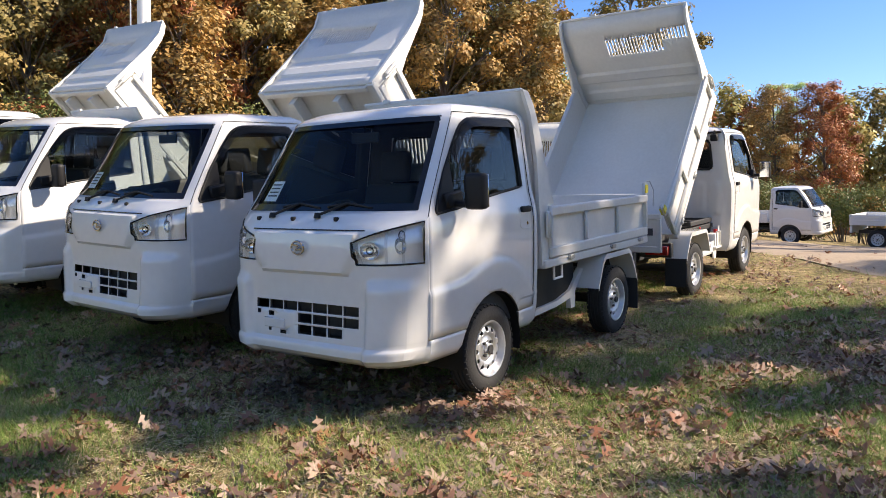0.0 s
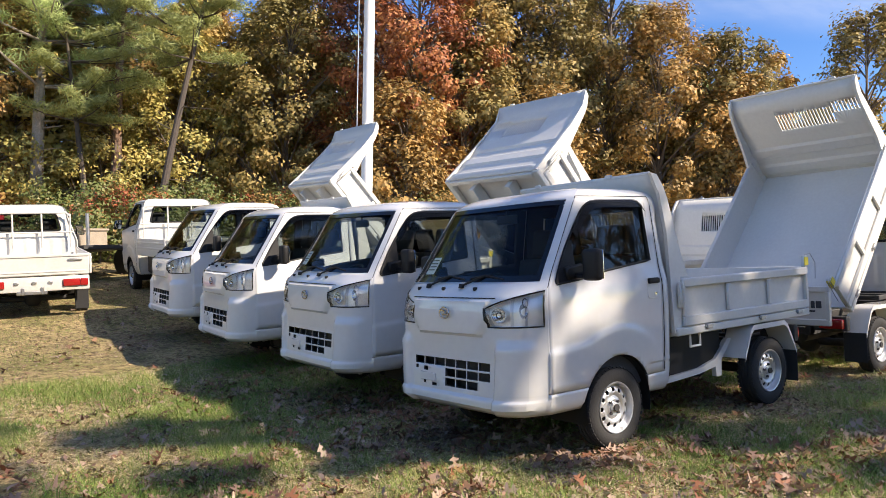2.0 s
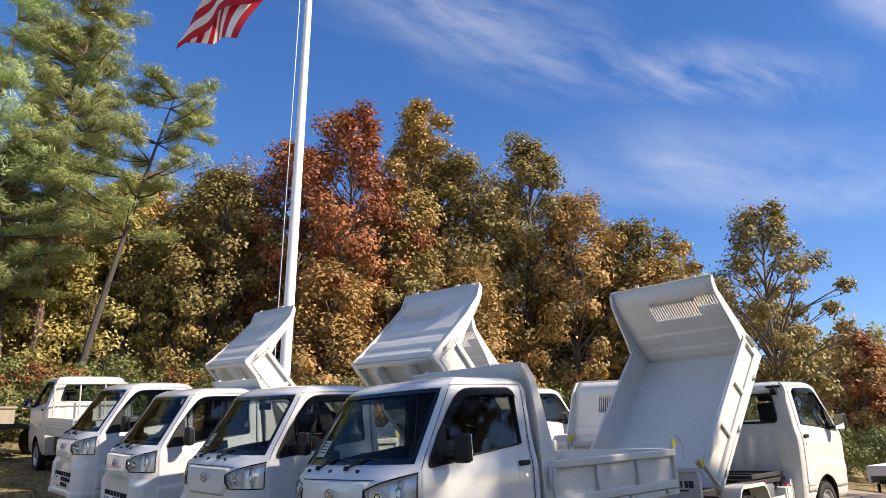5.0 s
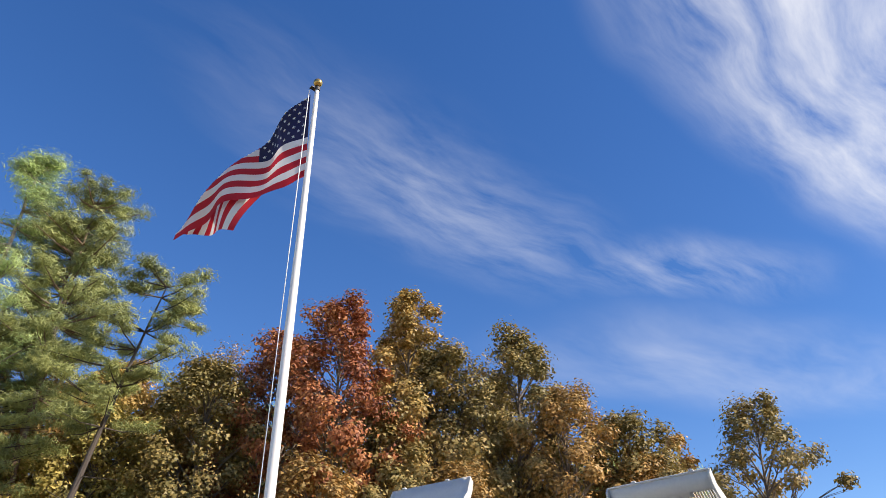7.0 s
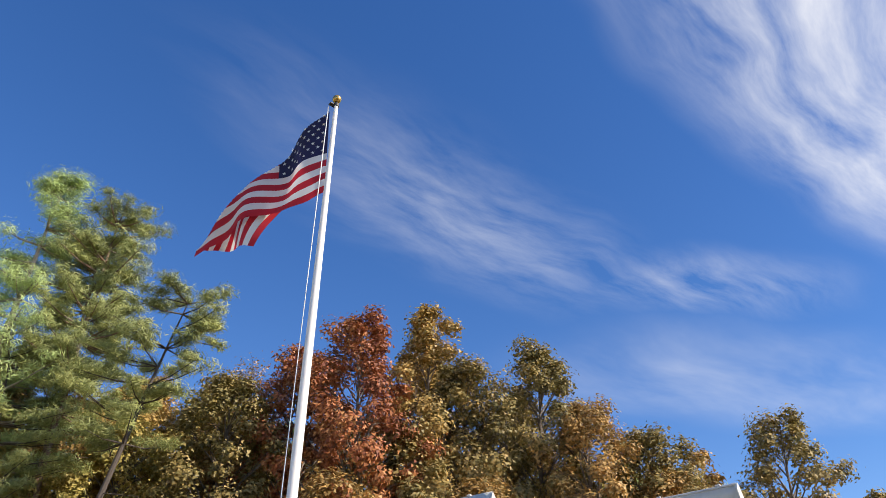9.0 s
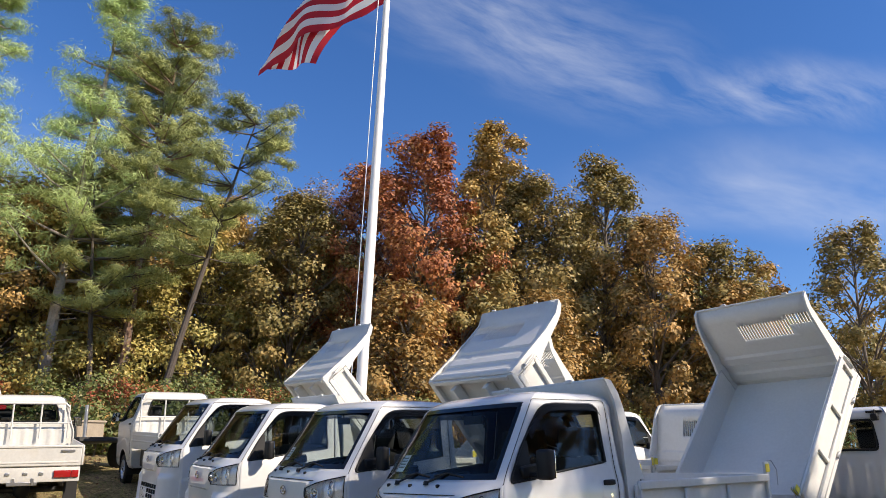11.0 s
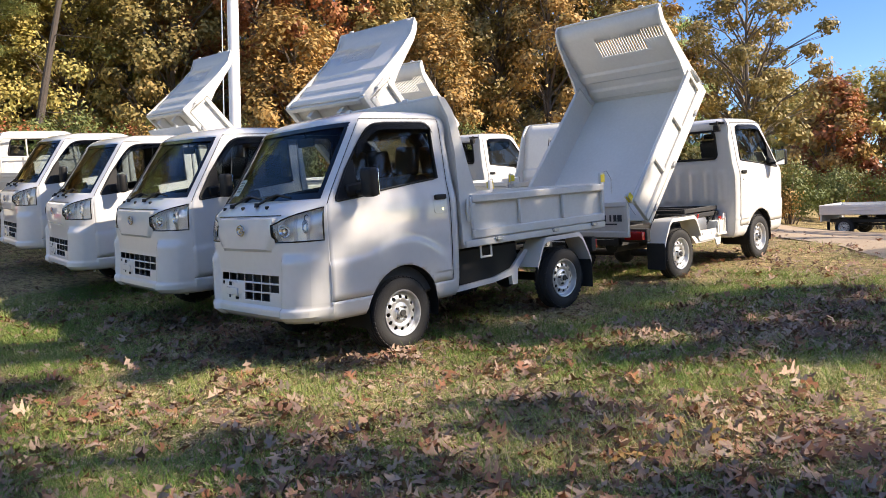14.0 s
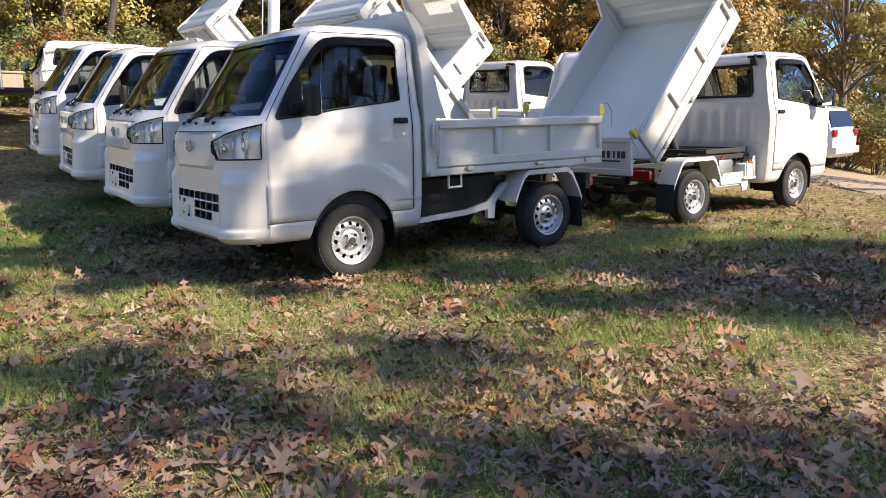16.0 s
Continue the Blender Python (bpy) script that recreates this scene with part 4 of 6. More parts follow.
def build_chassis(truck, dump=True):
    for x in (-0.30, 0.30):
        bm = bmesh.new()
        box(bm, x - 0.03, x + 0.03, -0.45, 2.50, 0.40, 0.50, 0.008)
        part("frame_rail", bm, M["under"], truck)
    bm = bmesh.new()
    for y in (0.75, 1.35, 2.2, 2.47):
        box(bm, -0.33, 0.33, y - 0.03, y + 0.03, 0.41, 0.48, 0.006)
    box(bm, -0.06, 0.06, 0.70, 2.48, 0.42, 0.45, 0.004)
    part("cross_frame", bm, M["under"], truck, "black frame cross members")
    bm = bmesh.new()
    rod(bm, (-0.6, 1.9, 0.272), (0.6, 1.9, 0.272), 0.04, 12)
    bmesh.ops.create_uvsphere(bm, u_segments=14, v_segments=10, radius=0.12, matrix=Matrix.Translation((0, 1.9, 0.272)))
    rod(bm, (0, 0.3, 0.36), (0, 1.8, 0.29), 0.035, 10)
    part("rear_axle", bm, M["under"], truck, "black rear axle and drive shaft")
    bm = bmesh.new()
    box(bm, -0.26, 0.26, 0.62, 1.70, 0.34, 0.60, 0.03)
    part("gearbox", bm, M["under"], truck, "black gearbox and engine under the bed")
    bm = bmesh.new()
    rod(bm, (-0.20, 2.02, 0.40), (-0.20, 2.44, 0.40), 0.075, 16)
    part("silencer", bm, M["under"], truck, "dark exhaust silencer")
    bm = bmesh.new()
    rod(bm, (-0.58, 0, 0.30), (0.58, 0, 0.30), 0.03, 10)
    box(bm, -0.5, 0.5, -0.45, 0.6, 0.30, 0.42, 0.03)
    part("front_axle", bm, M["under"], truck, "black front axle and engine tray")
    for s in (-1, 1):
        bm = bmesh.new()
        x0, x1 = sorted((s * 0.40, s * 0.56))
        if s > 0:
            box(bm, x0, x1, 0.64, 1.46, 0.35, 0.655, 0.02)
            part("tank", bm, M["black"], truck, "dark tank box between the wheels")
        else:
            box(bm, -0.54, -0.40, 0.98, 1.24, 0.40, 0.60, 0.03, seg=2)
            rod(bm, (-0.47, 1.05, 0.59), (-0.47, 1.05, 0.64), 0.03, 12)
            part("oil_tank", bm, M["steel"], truck, "grey hydraulic oil tank")
            bm = bmesh.new()
            prism(bm, [(0.64, 0.62), (0.70, 0.62), (0.74, 0.50), (0.90, 0.46), (1.24, 0.46), (1.30, 0.40), (1.28, 0.34), (0.92, 0.34), (0.88, 0.26), (0.80, 0.26), (0.78, 0.36), (0.64, 0.38)], -0.600, -0.585)
            for y in (0.70, 1.0, 1.2):
                rod(bm, (-0.605, y, 0.42), (-0.58, y, 0.42), 0.02, 8)
            part("bracket", bm, M["paint"], truck, "white pressed bracket behind the cab")
            for k, (y, z, key) in enumerate(((0.70, 0.66, "black"), (0.86, 0.60, "black"), (1.12, 0.66, "terminal"), (1.30, 0.56, "black"))):
                bm = bmesh.new()
                bent(bm, [Vector((-0.30, y - 0.10, 0.48)), Vector((-0.44, y - 0.06, z)), Vector((-0.53, y + 0.05, z - 0.03)), Vector((-0.50, y + 0.16, 0.44)), Vector((-0.34, y + 0.22, 0.42))], 0.011 if k else 0.016, 6)
                part("hose", bm, M[key], truck, "thin hose looped behind the cab")
        # white brace from the cab to the mudguard
        bm = bmesh.new()
        x0, x1 = sorted((s * 0.545, s * 0.585))
        if s > 0:
            prism(bm, [(0.61, 0.352), (1.12, 0.378), (1.34, 0.425), (1.52, 0.57), (1.57, 0.56), (1.42, 0.41), (1.41, 0.285), (1.345, 0.285), (1.335, 0.365), (1.12, 0.335), (0.61, 0.312)], x0, x1)
        else:
            prism(bm, [(0.92, 0.36), (1.30, 0.36), (1.50, 0.52), (1.55, 0.52), (1.34, 0.32), (0.92, 0.32)], x0, x1)
        part("brace", bm, M["paint"], truck, "white side brace")
        # folded mudguard
        bm = bmesh.new()
        x0, x1 = s * 0.53, s * 0.745
        line = [(1.50, 0.43), (1.535, 0.505), (1.60, 0.63), (1.645, 0.662), (2.10, 0.662), (2.145, 0.63), (2.22, 0.505), (2.27, 0.40)]
        for dz in (0.0, -0.012):
            sheet(bm, [[Vector((x, y, z + dz)) for x in (x0, (x0 + x1) / 2, x1)] for y, z in line])
        sheet(bm, [[Vector((x1, y, z + d)) for d in (0.004, -0.035)] for y, z in line])
        part("mudguard", bm, M["paint"], truck, "white folded rear mudguard")
        bm = bmesh.new()
        xx = sorted((x0, x1))
        box(bm, xx[0], xx[1], 2.265, 2.275, 0.14, 0.42, 0.003)
        part("mud_flap", bm, M["rubber"], truck, "black rubber mud flap")
        # tail lamps
        bm = bmesh.new()
        xx = sorted((s * 0.42, s * 0.64))
        box(bm, xx[0], xx[1], 2.46, 2.52, 0.475, 0.565, 0.012, seg=2)
        part("tail_lamp", bm, M["red"], truck, "red tail lamp")
        bm = bmesh.new()
        xx = sorted((s * 0.34, s * 0.66))
        box(bm, xx[0], xx[1], 2.40, 2.468, 0.45, 0.59, 0.008)
        part("lamp_box", bm, M["under"], truck)
    bm = bmesh.new()
    box(bm, -0.63, -0.42, 0.68, 0.90, 0.37, 0.40, 0.006)
    box(bm, -0.61, -0.44, 0.70, 0.88, 0.40, 0.545, 0.012)
    for y in (0.72, 0.86):
        rod(bm, (-0.625, y, 0.38), (-0.625, y, 0.57), 0.007, 6)
    box(bm, -0.63, -0.43, 0.70, 0.73, 0.55, 0.562, 0.003)
    part("battery", bm, M["cream"], truck, "white battery strapped in its tray")
    bm = bmesh.new()
    rod(bm, (-0.58, 0.76, 0.545), (-0.58, 0.76, 0.585), 0.02, 8)
    part("terminal", bm, M["terminal"], truck, "red battery terminal cap")
    bm = bmesh.new()
    bent(bm, [Vector((0.70, 0.86, 0.70)), Vector((0.70, 0.86, 0.58)), Vector((0.70, 0.98, 0.58)), Vector((0.70, 0.98, 0.70))], 0.009)
    part("rope_hook", bm, M["paint"], truck, "white wire rope hook")


HINGE = (2.47, 0.66)


def taper(bm):
    """Draws the upper guard in towards its top."""
    for v in bm.verts:
        v.co.x *= 1 - 0.07 * ease(v.co.z + HINGE[1], 1.05, 1.95)


def build_dump_bed(truck, vent=True):
    """The tipping bed, built about its rear hinge; returns its root part and the tailgate."""
    oy, oz = HINGE
    bm = bmesh.new()
    box(bm, -0.715, 0.715, 0.66 - oy, 2.52 - oy, 0.735 - oz, 0.755 - oz, 0.004)
    bed = part("dump_bed", bm, M["bedpaint"], truck, "white steel tipping bed", at=pose(0, oy, oz))
    for s in (-1, 1):
        bm = bmesh.new()
        xx = sorted((s * 0.66, s * 0.745))
        box(bm, xx[0], xx[1], 0.66 - oy, 2.52 - oy, 0.675 - oz, 0.733 - oz, 0.008)
        part("sill", bm, M["bedpaint"], bed)
        bm = bmesh.new()
        xx = sorted((s * 0.25, s * 0.32))
        box(bm, xx[0], xx[1], 0.75 - oy, 2.50 - oy, 0.60 - oz, 0.73 - oz, 0.006)
        part("bed_rail", bm, M["bedpaint"], bed)
    for y in (0.70, 1.12, 1.54, 1.96, 2.38):
        bm = bmesh.new()
        box(bm, -0.66, 0.66, y - oy - 0.025, y - oy + 0.025, 0.665 - oz, 0.732 - oz, 0.005)
        part("cross_member", bm, M["bedpaint"], bed)
    # side gates: sheet, frame, upright ribs
    for s in (-1, 1):
        y0, y1, z0, z1 = 0.745 - oy, 2.515 - oy, 0.737 - oz, 1.085 - oz

        def slab(name, xa, xb, a, b, c, d, bev=0.005, label=""):
            lo, hi = sorted((s * xa, s * xb))
            bm = bmesh.new()
            box(bm, lo, hi, a, b, c, d, bev)
            part(name, bm, M["bedpaint"], bed, label)

        slab("side_gate", 0.700, 0.716, y0, y1, z0, z1, 0.005, "white ribbed drop side")
        slab("gate_top_rail", 0.714, 0.752, y0, y1, z1 - 0.065, z1, 0.010)
        slab("gate_foot_rail", 0.714, 0.748, y0, y1, z0, z0 + 0.075, 0.010)
        for y in (y0, y1 - 0.035):
            slab("gate_end", 0.714, 0.746, y, y + 0.035, z0 + 0.072, z1 - 0.062, 0.004)
        for y in (y0 + 0.56, y0 + 1.14):
            bm = bmesh.new()
            lo, hi = sorted((s * 0.716, s * 0.744))
            box(bm, lo, hi, y, y + 0.06, z0 + 0.07, z1 - 0.06, 0.012)
            part("side_rib", bm, M["bedpaint"], bed)
        for y in (y0 + 0.25, y0 + 0.98, y0 + 1.55):
            bm = bmesh.new()
            lo, hi = sorted((s * 0.735, s * 0.765))
            box(bm, lo, hi, y, y + 0.07, z0 - 0.035, z0 + 0.0, 0.005)
            rod(bm, (s * 0.752, y - 0.012, z0 - 0.015), (s * 0.752, y + 0.082, z0 - 0.015), 0.007, 6)
            part("gate_hinge", bm, M["steel"], bed, "steel gate hinge")
        bm = bmesh.new()
        lo, hi = sorted((s * 0.735, s * 0.762))
        box(bm, lo, hi, 0.685 - oy, 0.735 - oy, 0.88 - oz, 1.06 - oz, 0.006)
        bent(bm, [Vector((s * 0.768, 0.71 - oy, 0.83 - oz)), Vector((s * 0.775, 0.71 - oy, 1.02 - oz)), Vector((s * 0.755, 0.715 - oy, 1.07 - oz))], 0.008, 6)
        part("gate_latch", bm, M["bedpaint"], bed, "white latch lever")
        # side cheek of the front guard
        bm = bmesh.new()
        lo, hi = sorted((s * 0.700, s * 0.728))
        pts = [(0.645, 0.70), (0.735, 0.70), (0.738, 1.10), (0.83, 1.10), (0.775, 1.25), (0.69, 1.66), (0.655, 1.755), (0.59, 1.845), (0.520, 1.855), (0.602, 1.70), (0.632, 1.42)]
        prism(bm, [(y - oy, z - oz) for y, z in pts], lo, hi)
        taper(bm)
        part("guard_cheek", bm, M["bedpaint"], bed)
    # front guard: pressed bands, vent slots, lip leaning over the cab roof
    prof = [(0.655, 0.70), (0.655, 0.80), (0.672, 0.83), (0.672, 0.93), (0.655, 0.96), (0.655, 1.06), (0.671, 1.09), (0.671, 1.18), (0.652, 1.21), (0.648, 1.38), (0.628, 1.57), (0.612, 1.69), (0.600, 1.735), (0.515, 1.85)]
    bm = bmesh.new()
    xs = np.linspace(-0.704, 0.704, 13)
    sheet(bm, [[Vector((x, y - oy, z - oz)) for x in xs] for y, z in prof])
    taper(bm)
    cut = bmesh.new()
    if vent:
        for k in range(26):
            x = 0.21 - 0.0335 * k
            z0, z1 = (1.41, 1.615) if k < 18 else (1.53, 1.662)
            b = bmesh.new()
            bmesh.ops.create_cube(b, size=1, matrix=Matrix.Translation((x, 0.63 - oy, (z0 + z1) / 2 - oz)) @ Matrix.Rotation(radians(0), 4, "Y") @ Matrix.Diagonal((0.0215, 0.2, z1 - z0, 1)))
            merge(cut, b)
    carved("front_guard", bm, [M["bedpaint"], M["bedpaint"]], bed, [cut] if vent else [], 0.014, "tall white guard with a slotted vent", sharp=25)
    bm = bmesh.new()
    rod(bm, (-0.665, 0.53 - oy, 1.85 - oz), (0.665, 0.53 - oy, 1.85 - oz), 0.013, 8)
    for x in (-0.45, 0.3):
        box(bm, x - 0.03, x + 0.03, 0.505 - oy, 0.53 - oy, 1.845 - oz, 1.875 - oz, 0.005)
    part("guard_rail", bm, M["bedpaint"], bed)
    # tailgate hangs from its upper corners
    bm = bmesh.new()
    box(bm, -0.70, 0.70, -0.010, 0.012, -0.36, 0.0, 0.005)
    box(bm, -0.70, 0.70, 0.008, 0.034, -0.055, 0.0, 0.008)
    box(bm, -0.70, 0.70, 0.008, 0.034, -0.36, -0.30, 0.008)
    for x in (-0.70, 0.665):
        box(bm, x, x + 0.035, 0.008, 0.034, -0.31, -0.05, 0.004)
    tg = part("tailgate", bm, M["bedpaint"], bed, "white hanging tailgate", at=pose(0, 2.535 - oy, 1.09 - oz))
    bm = bmesh.new()
    for k, w in enumerate((0.05, 0.035, 0.02, 0.035, 0.035, 0.035)):
        x = -0.62 + 0.062 * k
        box(bm, x, x + w, 0.0125, 0.0165, -0.20, -0.135, 0)
    box(bm, -0.56, -0.28, 0.0125, 0.0165, -0.235, -0.22, 0)
    part("lettering", bm, M["ink"], bed, "dark lettering as plain bars", at=pose(0, 2.535 - oy, 1.09 - oz))
    for s in (-1, 1):
        bm = bmesh.new()
        lo, hi = sorted((s * 0.70, s * 0.735))
        box(bm, lo, hi, 2.49 - oy, 2.545 - oy, 1.06 - oz, 1.19 - oz, 0.008)
        part("gate_post", bm, M["bedpaint"], bed)
        bm = bmesh.new()
        lo, hi = sorted((s * 0.735, s * 0.742))
        box(bm, lo, hi, 2.485 - oy, 2.545 - oy, 1.10 - oz, 1.17 - oz, 0.002)
        box(bm, min(s * 0.70, s * 0.73), max(s * 0.70, s * 0.73), 2.546 - oy, 2.552 - oy, 1.09 - oz, 1.18 - oz, 0.002)
        part("warning_plate", bm, M["yellow"], bed, "small yellow warning plate")
        bm = bmesh.new()
        bent(bm, [Vector((s * 0.72, 2.53 - oy, 1.19 - oz)), Vector((s * 0.74, 2.58 - oy, 1.20 - oz)), Vector((s * 0.76, 2.62 - oy, 1.12 - oz)), Vector((s * 0.755, 2.62 - oy, 0.98 - oz))], 0.004, 5)
        part("release_wire", bm, M["steel"], bed, "thin wire")
    return bed, tg


def build_cargo_bed(truck, old=False):
    """A low fixed bed with three gates, lamps and a rear bumper."""
    p = M["oldpaint"] if old else M["paint"]
    bm = bmesh.new()
    box(bm, -0.70, 0.70, 0.66, 2.62, 0.655, 0.69, 0.006)
    bed = part("cargo_bed", bm, p, truck, "low white cargo bed")
    for s in (-1, 1):
        bm = bmesh.new()
        lo, hi = sorted((s * 0.70, s * 0.735))
        box(bm, lo, hi, 0.66, 2.62, 0.66, 0.95, 0.010)
        part("side_gate", bm, p, bed, "white drop side")
        for z in (0.78, 0.87):
            bm = bmesh.new()
            box(bm, min(s * 0.73, s * 0.742), max(s * 0.73, s * 0.742), 0.68, 2.60, z, z + 0.03, 0.005)
            part("gate_rib", bm, p, bed)
    bm = bmesh.new()
    box(bm, -0.70, 0.70, 2.605, 2.64, 0.66, 0.95, 0.010)
    box(bm, -0.70, 0.70, 2.635, 2.652, 0.915, 0.95, 0.006)
    box(bm, -0.66, 0.66, 2.635, 2.647, 0.70, 0.725, 0.004)
    part("tailgate", bm, p, bed, "plain white tailgate")
    for x in (-0.52, 0.52):
        bm = bmesh.new()
        box(bm, x - 0.09, x + 0.09, 2.637, 2.66, 0.855, 0.885, 0.006)
        part("gate_handle", bm, M["steel"], bed)
    bm = bmesh.new()
    box(bm, -0.70, 0.70, 2.56, 2.63, 0.44, 0.645, 0.02, seg=2)
    part("rear_bumper", bm, p, truck, "white rear bumper panel")
    for s in (-1, 1):
        bm = bmesh.new()
        lo, hi = sorted((s * 0.36, s * 0.58))
        box(bm, lo, hi, 2.62, 2.655, 0.50, 0.60, 0.012, seg=2)
        lamp = part("tail_lamp", bm, M["red"], truck, "red rear lamp")
        bm = bmesh.new()
        lo, hi = sorted((s * 0.583, s * 0.68))
        box(bm, lo, hi, 2.62, 2.655, 0.50, 0.60, 0.012, seg=2)
        part("indicator", bm, M["amber"], lamp, "amber turn signal")
        bm = bmesh.new()
        lo, hi = sorted((s * 0.52, s * 0.70))
        box(bm, lo, hi, 2.40, 2.41, 0.14, 0.44, 0.003)
        part("mud_flap", bm, M["rubber"], truck, "rubber mud flap")
    bm = bmesh.new()
    for x in (-0.2, 0.0, 0.22):
        box(bm, x - 0.03, x + 0.03, 2.622, 2.645, 0.54, 0.58, 0.006)
    box(bm, -0.16, 0.22, 2.58, 2.64, 0.40, 0.45, 0.006)
    box(bm, -0.12, -0.08, 2.60, 2.645, 0.40, 0.50, 0.004)
    box(bm, 0.12, 0.16, 2.60, 2.645, 0.40, 0.50, 0.004)
    part("plate_holder", bm, M["steel"], truck, "plate holder and hooks")
    return bed


def add_rail_frame(bed):
    p = M["oldpaint"]
    bm = bmesh.new()
    for x in (-0.66, -0.22, 0.22, 0.66):
        rod(bm, (x * 0.94, 0.68, 0.95), (x * 0.94, 0.68, 1.50), 0.014, 8)
    bent(bm, [Vector((-0.62, 0.68, 1.46)), Vector((-0.56, 0.68, 1.52)), Vector((0.56, 0.68, 1.52)), Vector((0.62, 0.68, 1.46))], 0.016, 8)
    rod(bm, (-0.66, 0.68, 1.20), (0.66, 0.68, 1.20), 0.012, 8)
    part("rail_frame", bm, p, bed, "white tube frame behind the cab")


def prepare_dump_truck():
    t = plain("dump_truck")
    build_cab(t, "paint", "white cab with raked windscreen")
    build_front(t, "paint")
    build_inside(t)
    build_wheels(t)
    build_chassis(t)
    bm = bmesh.new()
    box(bm, -0.58, -0.50, 0.64, 0.70, 1.585, 1.665, 0.012)
    bent(bm, [Vector((-0.54, 0.58, 1.69)), Vector((-0.54, 0.66, 1.70)), Vector((-0.54, 0.67, 1.66))], 0.010)
    box(bm, -0.60, -0.42, 0.58, 0.62, 1.675, 1.70, 0.006)
    part("work_lamp", bm, M["black"], t, "small black lamp on a bracket")
    build_dump_bed(t)
    return t


def tip(truck, degrees):
    """Raises the bed of a truck and lets its tailgate hang."""
    for o in truck.children:
        if o.name.startswith("dump_bed"):
            o.matrix_basis = pose(0, *HINGE, -degrees)
            for c in o.children:
                if c.name.startswith("tailgate") or c.name.startswith("lettering"):
                    c.matrix_basis = c.matrix_basis @ pose(0, 0, 0, degrees)
    # the lifting ram
    a = radians(degrees)
    bm = bmesh.new()
    y1, z1 = HINGE[0] - 1.05 * math.cos(a), HINGE[1] + 1.05 * math.sin(a)
    rod(bm, (0, 1.15, 0.50), (0, (1.15 + y1) / 2, (0.5 + z1) / 2), 0.05, 12)
    rod(bm, (0, (1.15 + y1) / 2, (0.5 + z1) / 2), (0, y1, z1), 0.03, 12)
    part("lift_ram", bm, M["under"], truck, "black hydraulic ram")
    bm = bmesh.new()
    for x in (-0.25, 0.25):
        box(bm, x - 0.03, x + 0.03, 0.75, 2.45, 0.52, 0.60, 0.006)
    part("sub_frame", bm, M["under"], truck, "black sub-frame under the bed")
    for z, y0, y1 in ((0.60, 0.66, 1.75), (0.665, 0.70, 1.45)):
        bm = bmesh.new()
        for x in (-0.50, 0.50):
            box(bm, x - 0.022, x + 0.022, y0, y1, z, z + 0.05, 0.005)
        for y in (y0, (y0 + y1) / 2, y1 - 0.05):
            box(bm, -0.48, 0.48, y, y + 0.045, z + 0.004, z + 0.046, 0.004)
        part("lift_frame", bm, M["under"], truck, "dark scissor frame that lifts the bed")


first = prepare_dump_truck()
first.matrix_world = on_field(0, 0)
GROUP = "little dump trucks parked in two rows"
tagged(first, "white little dump truck, bed lowered, front row", "truck", GROUP)
ROW = ((-2.06, 0.0, -0.1, 2.0, 49, "white little dump truck with its bed tipped up"),
       (-4.28, 0.0, -3.5, 2.5, 0, "white little dump truck with a white front, bed lowered"),
       (-6.15, -0.02, -3.2, 3.0, 49, "white little dump truck, bed tipped up beside flagpole"))
for u, v, head, roll, up, text in ROW:
    t = copy_thing(first, on_field(u, v, head, roll))
    tagged(t, text)
    if up:
        tip(t, up)
# the second row stands back to back with the first
for u, v, head, roll, up, text in ((0.0, 5.82, 180, 0, 48, "white little dump truck, bed tipped up, seen from behind"), (-1.98, 5.95, 180, -2, 0, "cream white dump truck with lowered bed, second row"),
                                  (-4.5, 6.2, 180, -2, 42, "white little dump truck, second row, bed half tipped")):
    t = copy_thing(first, on_field(u, v, head, roll))
    tagged(t, text)
    if up:
        tip(t, up)


def prepare_pickup():
    t = plain("pickup_truck")
    for o in first.children:
        if o.name.split(".")[0] in ("cab", "door", "windscreen", "windscreen_edge", "wiper", "hood_seam", "radiator", "headlamp", "dashboard", "cab_floor", "seat", "steering_wheel", "inner_mirror", "rear_window", "rear_window_seal", "wheel", "wheel_well", "frame_rail", "rear_axle", "front_axle", "cross_frame", "tank", "badge"):
            c = copy_thing(o, o.matrix_basis)
            c.parent = t
    build_cargo_bed(t)
    return t


def age_pickup(t):
    """An older body: lower, the roof drawn in, all-red rear lamps, chalky paint."""
    for o in t.children_recursive:
        if o.type != "MESH" or o.name.split(".")[0] in ("wheel", "tyre", "hub", "wheel_well", "rear_axle"):
            continue
        o.data = o.data.copy()
        for v in o.data.vertices:
            k = ease(v.co.z, 1.05, 1.76)
            v.co.x *= 1 - 0.10 * k
            v.co.z -= 0.11 * ease(v.co.z, 0.9, 1.76)
        for i, m in enumerate(o.data.materials):
            if m in (M["paint"], M["cream"]):
                o.data.materials[i] = M["oldpaint"]
            elif m == M["amber"]:
                o.data.materials[i] = M["red"]
                tagged(o, "red outer lamp")


pick = prepare_pickup()
pick.matrix_world = on_field(-6.75, 6.3, 180, -3)
PICK = "plain kei pickups round the lot"
tagged(pick, "white little pickup, second row, mostly hidden", "truck", PICK)
for u, v, head, roll, sink, up, text in ((-10.4, -1.75, -97, 0, 0.16, 4.5, "older white pickup seen from behind, tube frame"),
                               (-10.3, 0.62, -94, 0, 0.05, 3, "white pickup turned away beyond the row"),
                               (-1.7, 21.6, 84, 0, 0, 0, "white pickup parked across the gravel drive"),
                               (2.6, 20.6, 80, 0, 0, 0, "white pickup parked far across the drive")):
    t = tagged(copy_thing(pick, on_field(u, v, head, roll, sink, up)), text)
    if up:
        age_pickup(t)
        add_rail_frame(next(o for o in t.children if o.name.startswith("cargo_bed")))


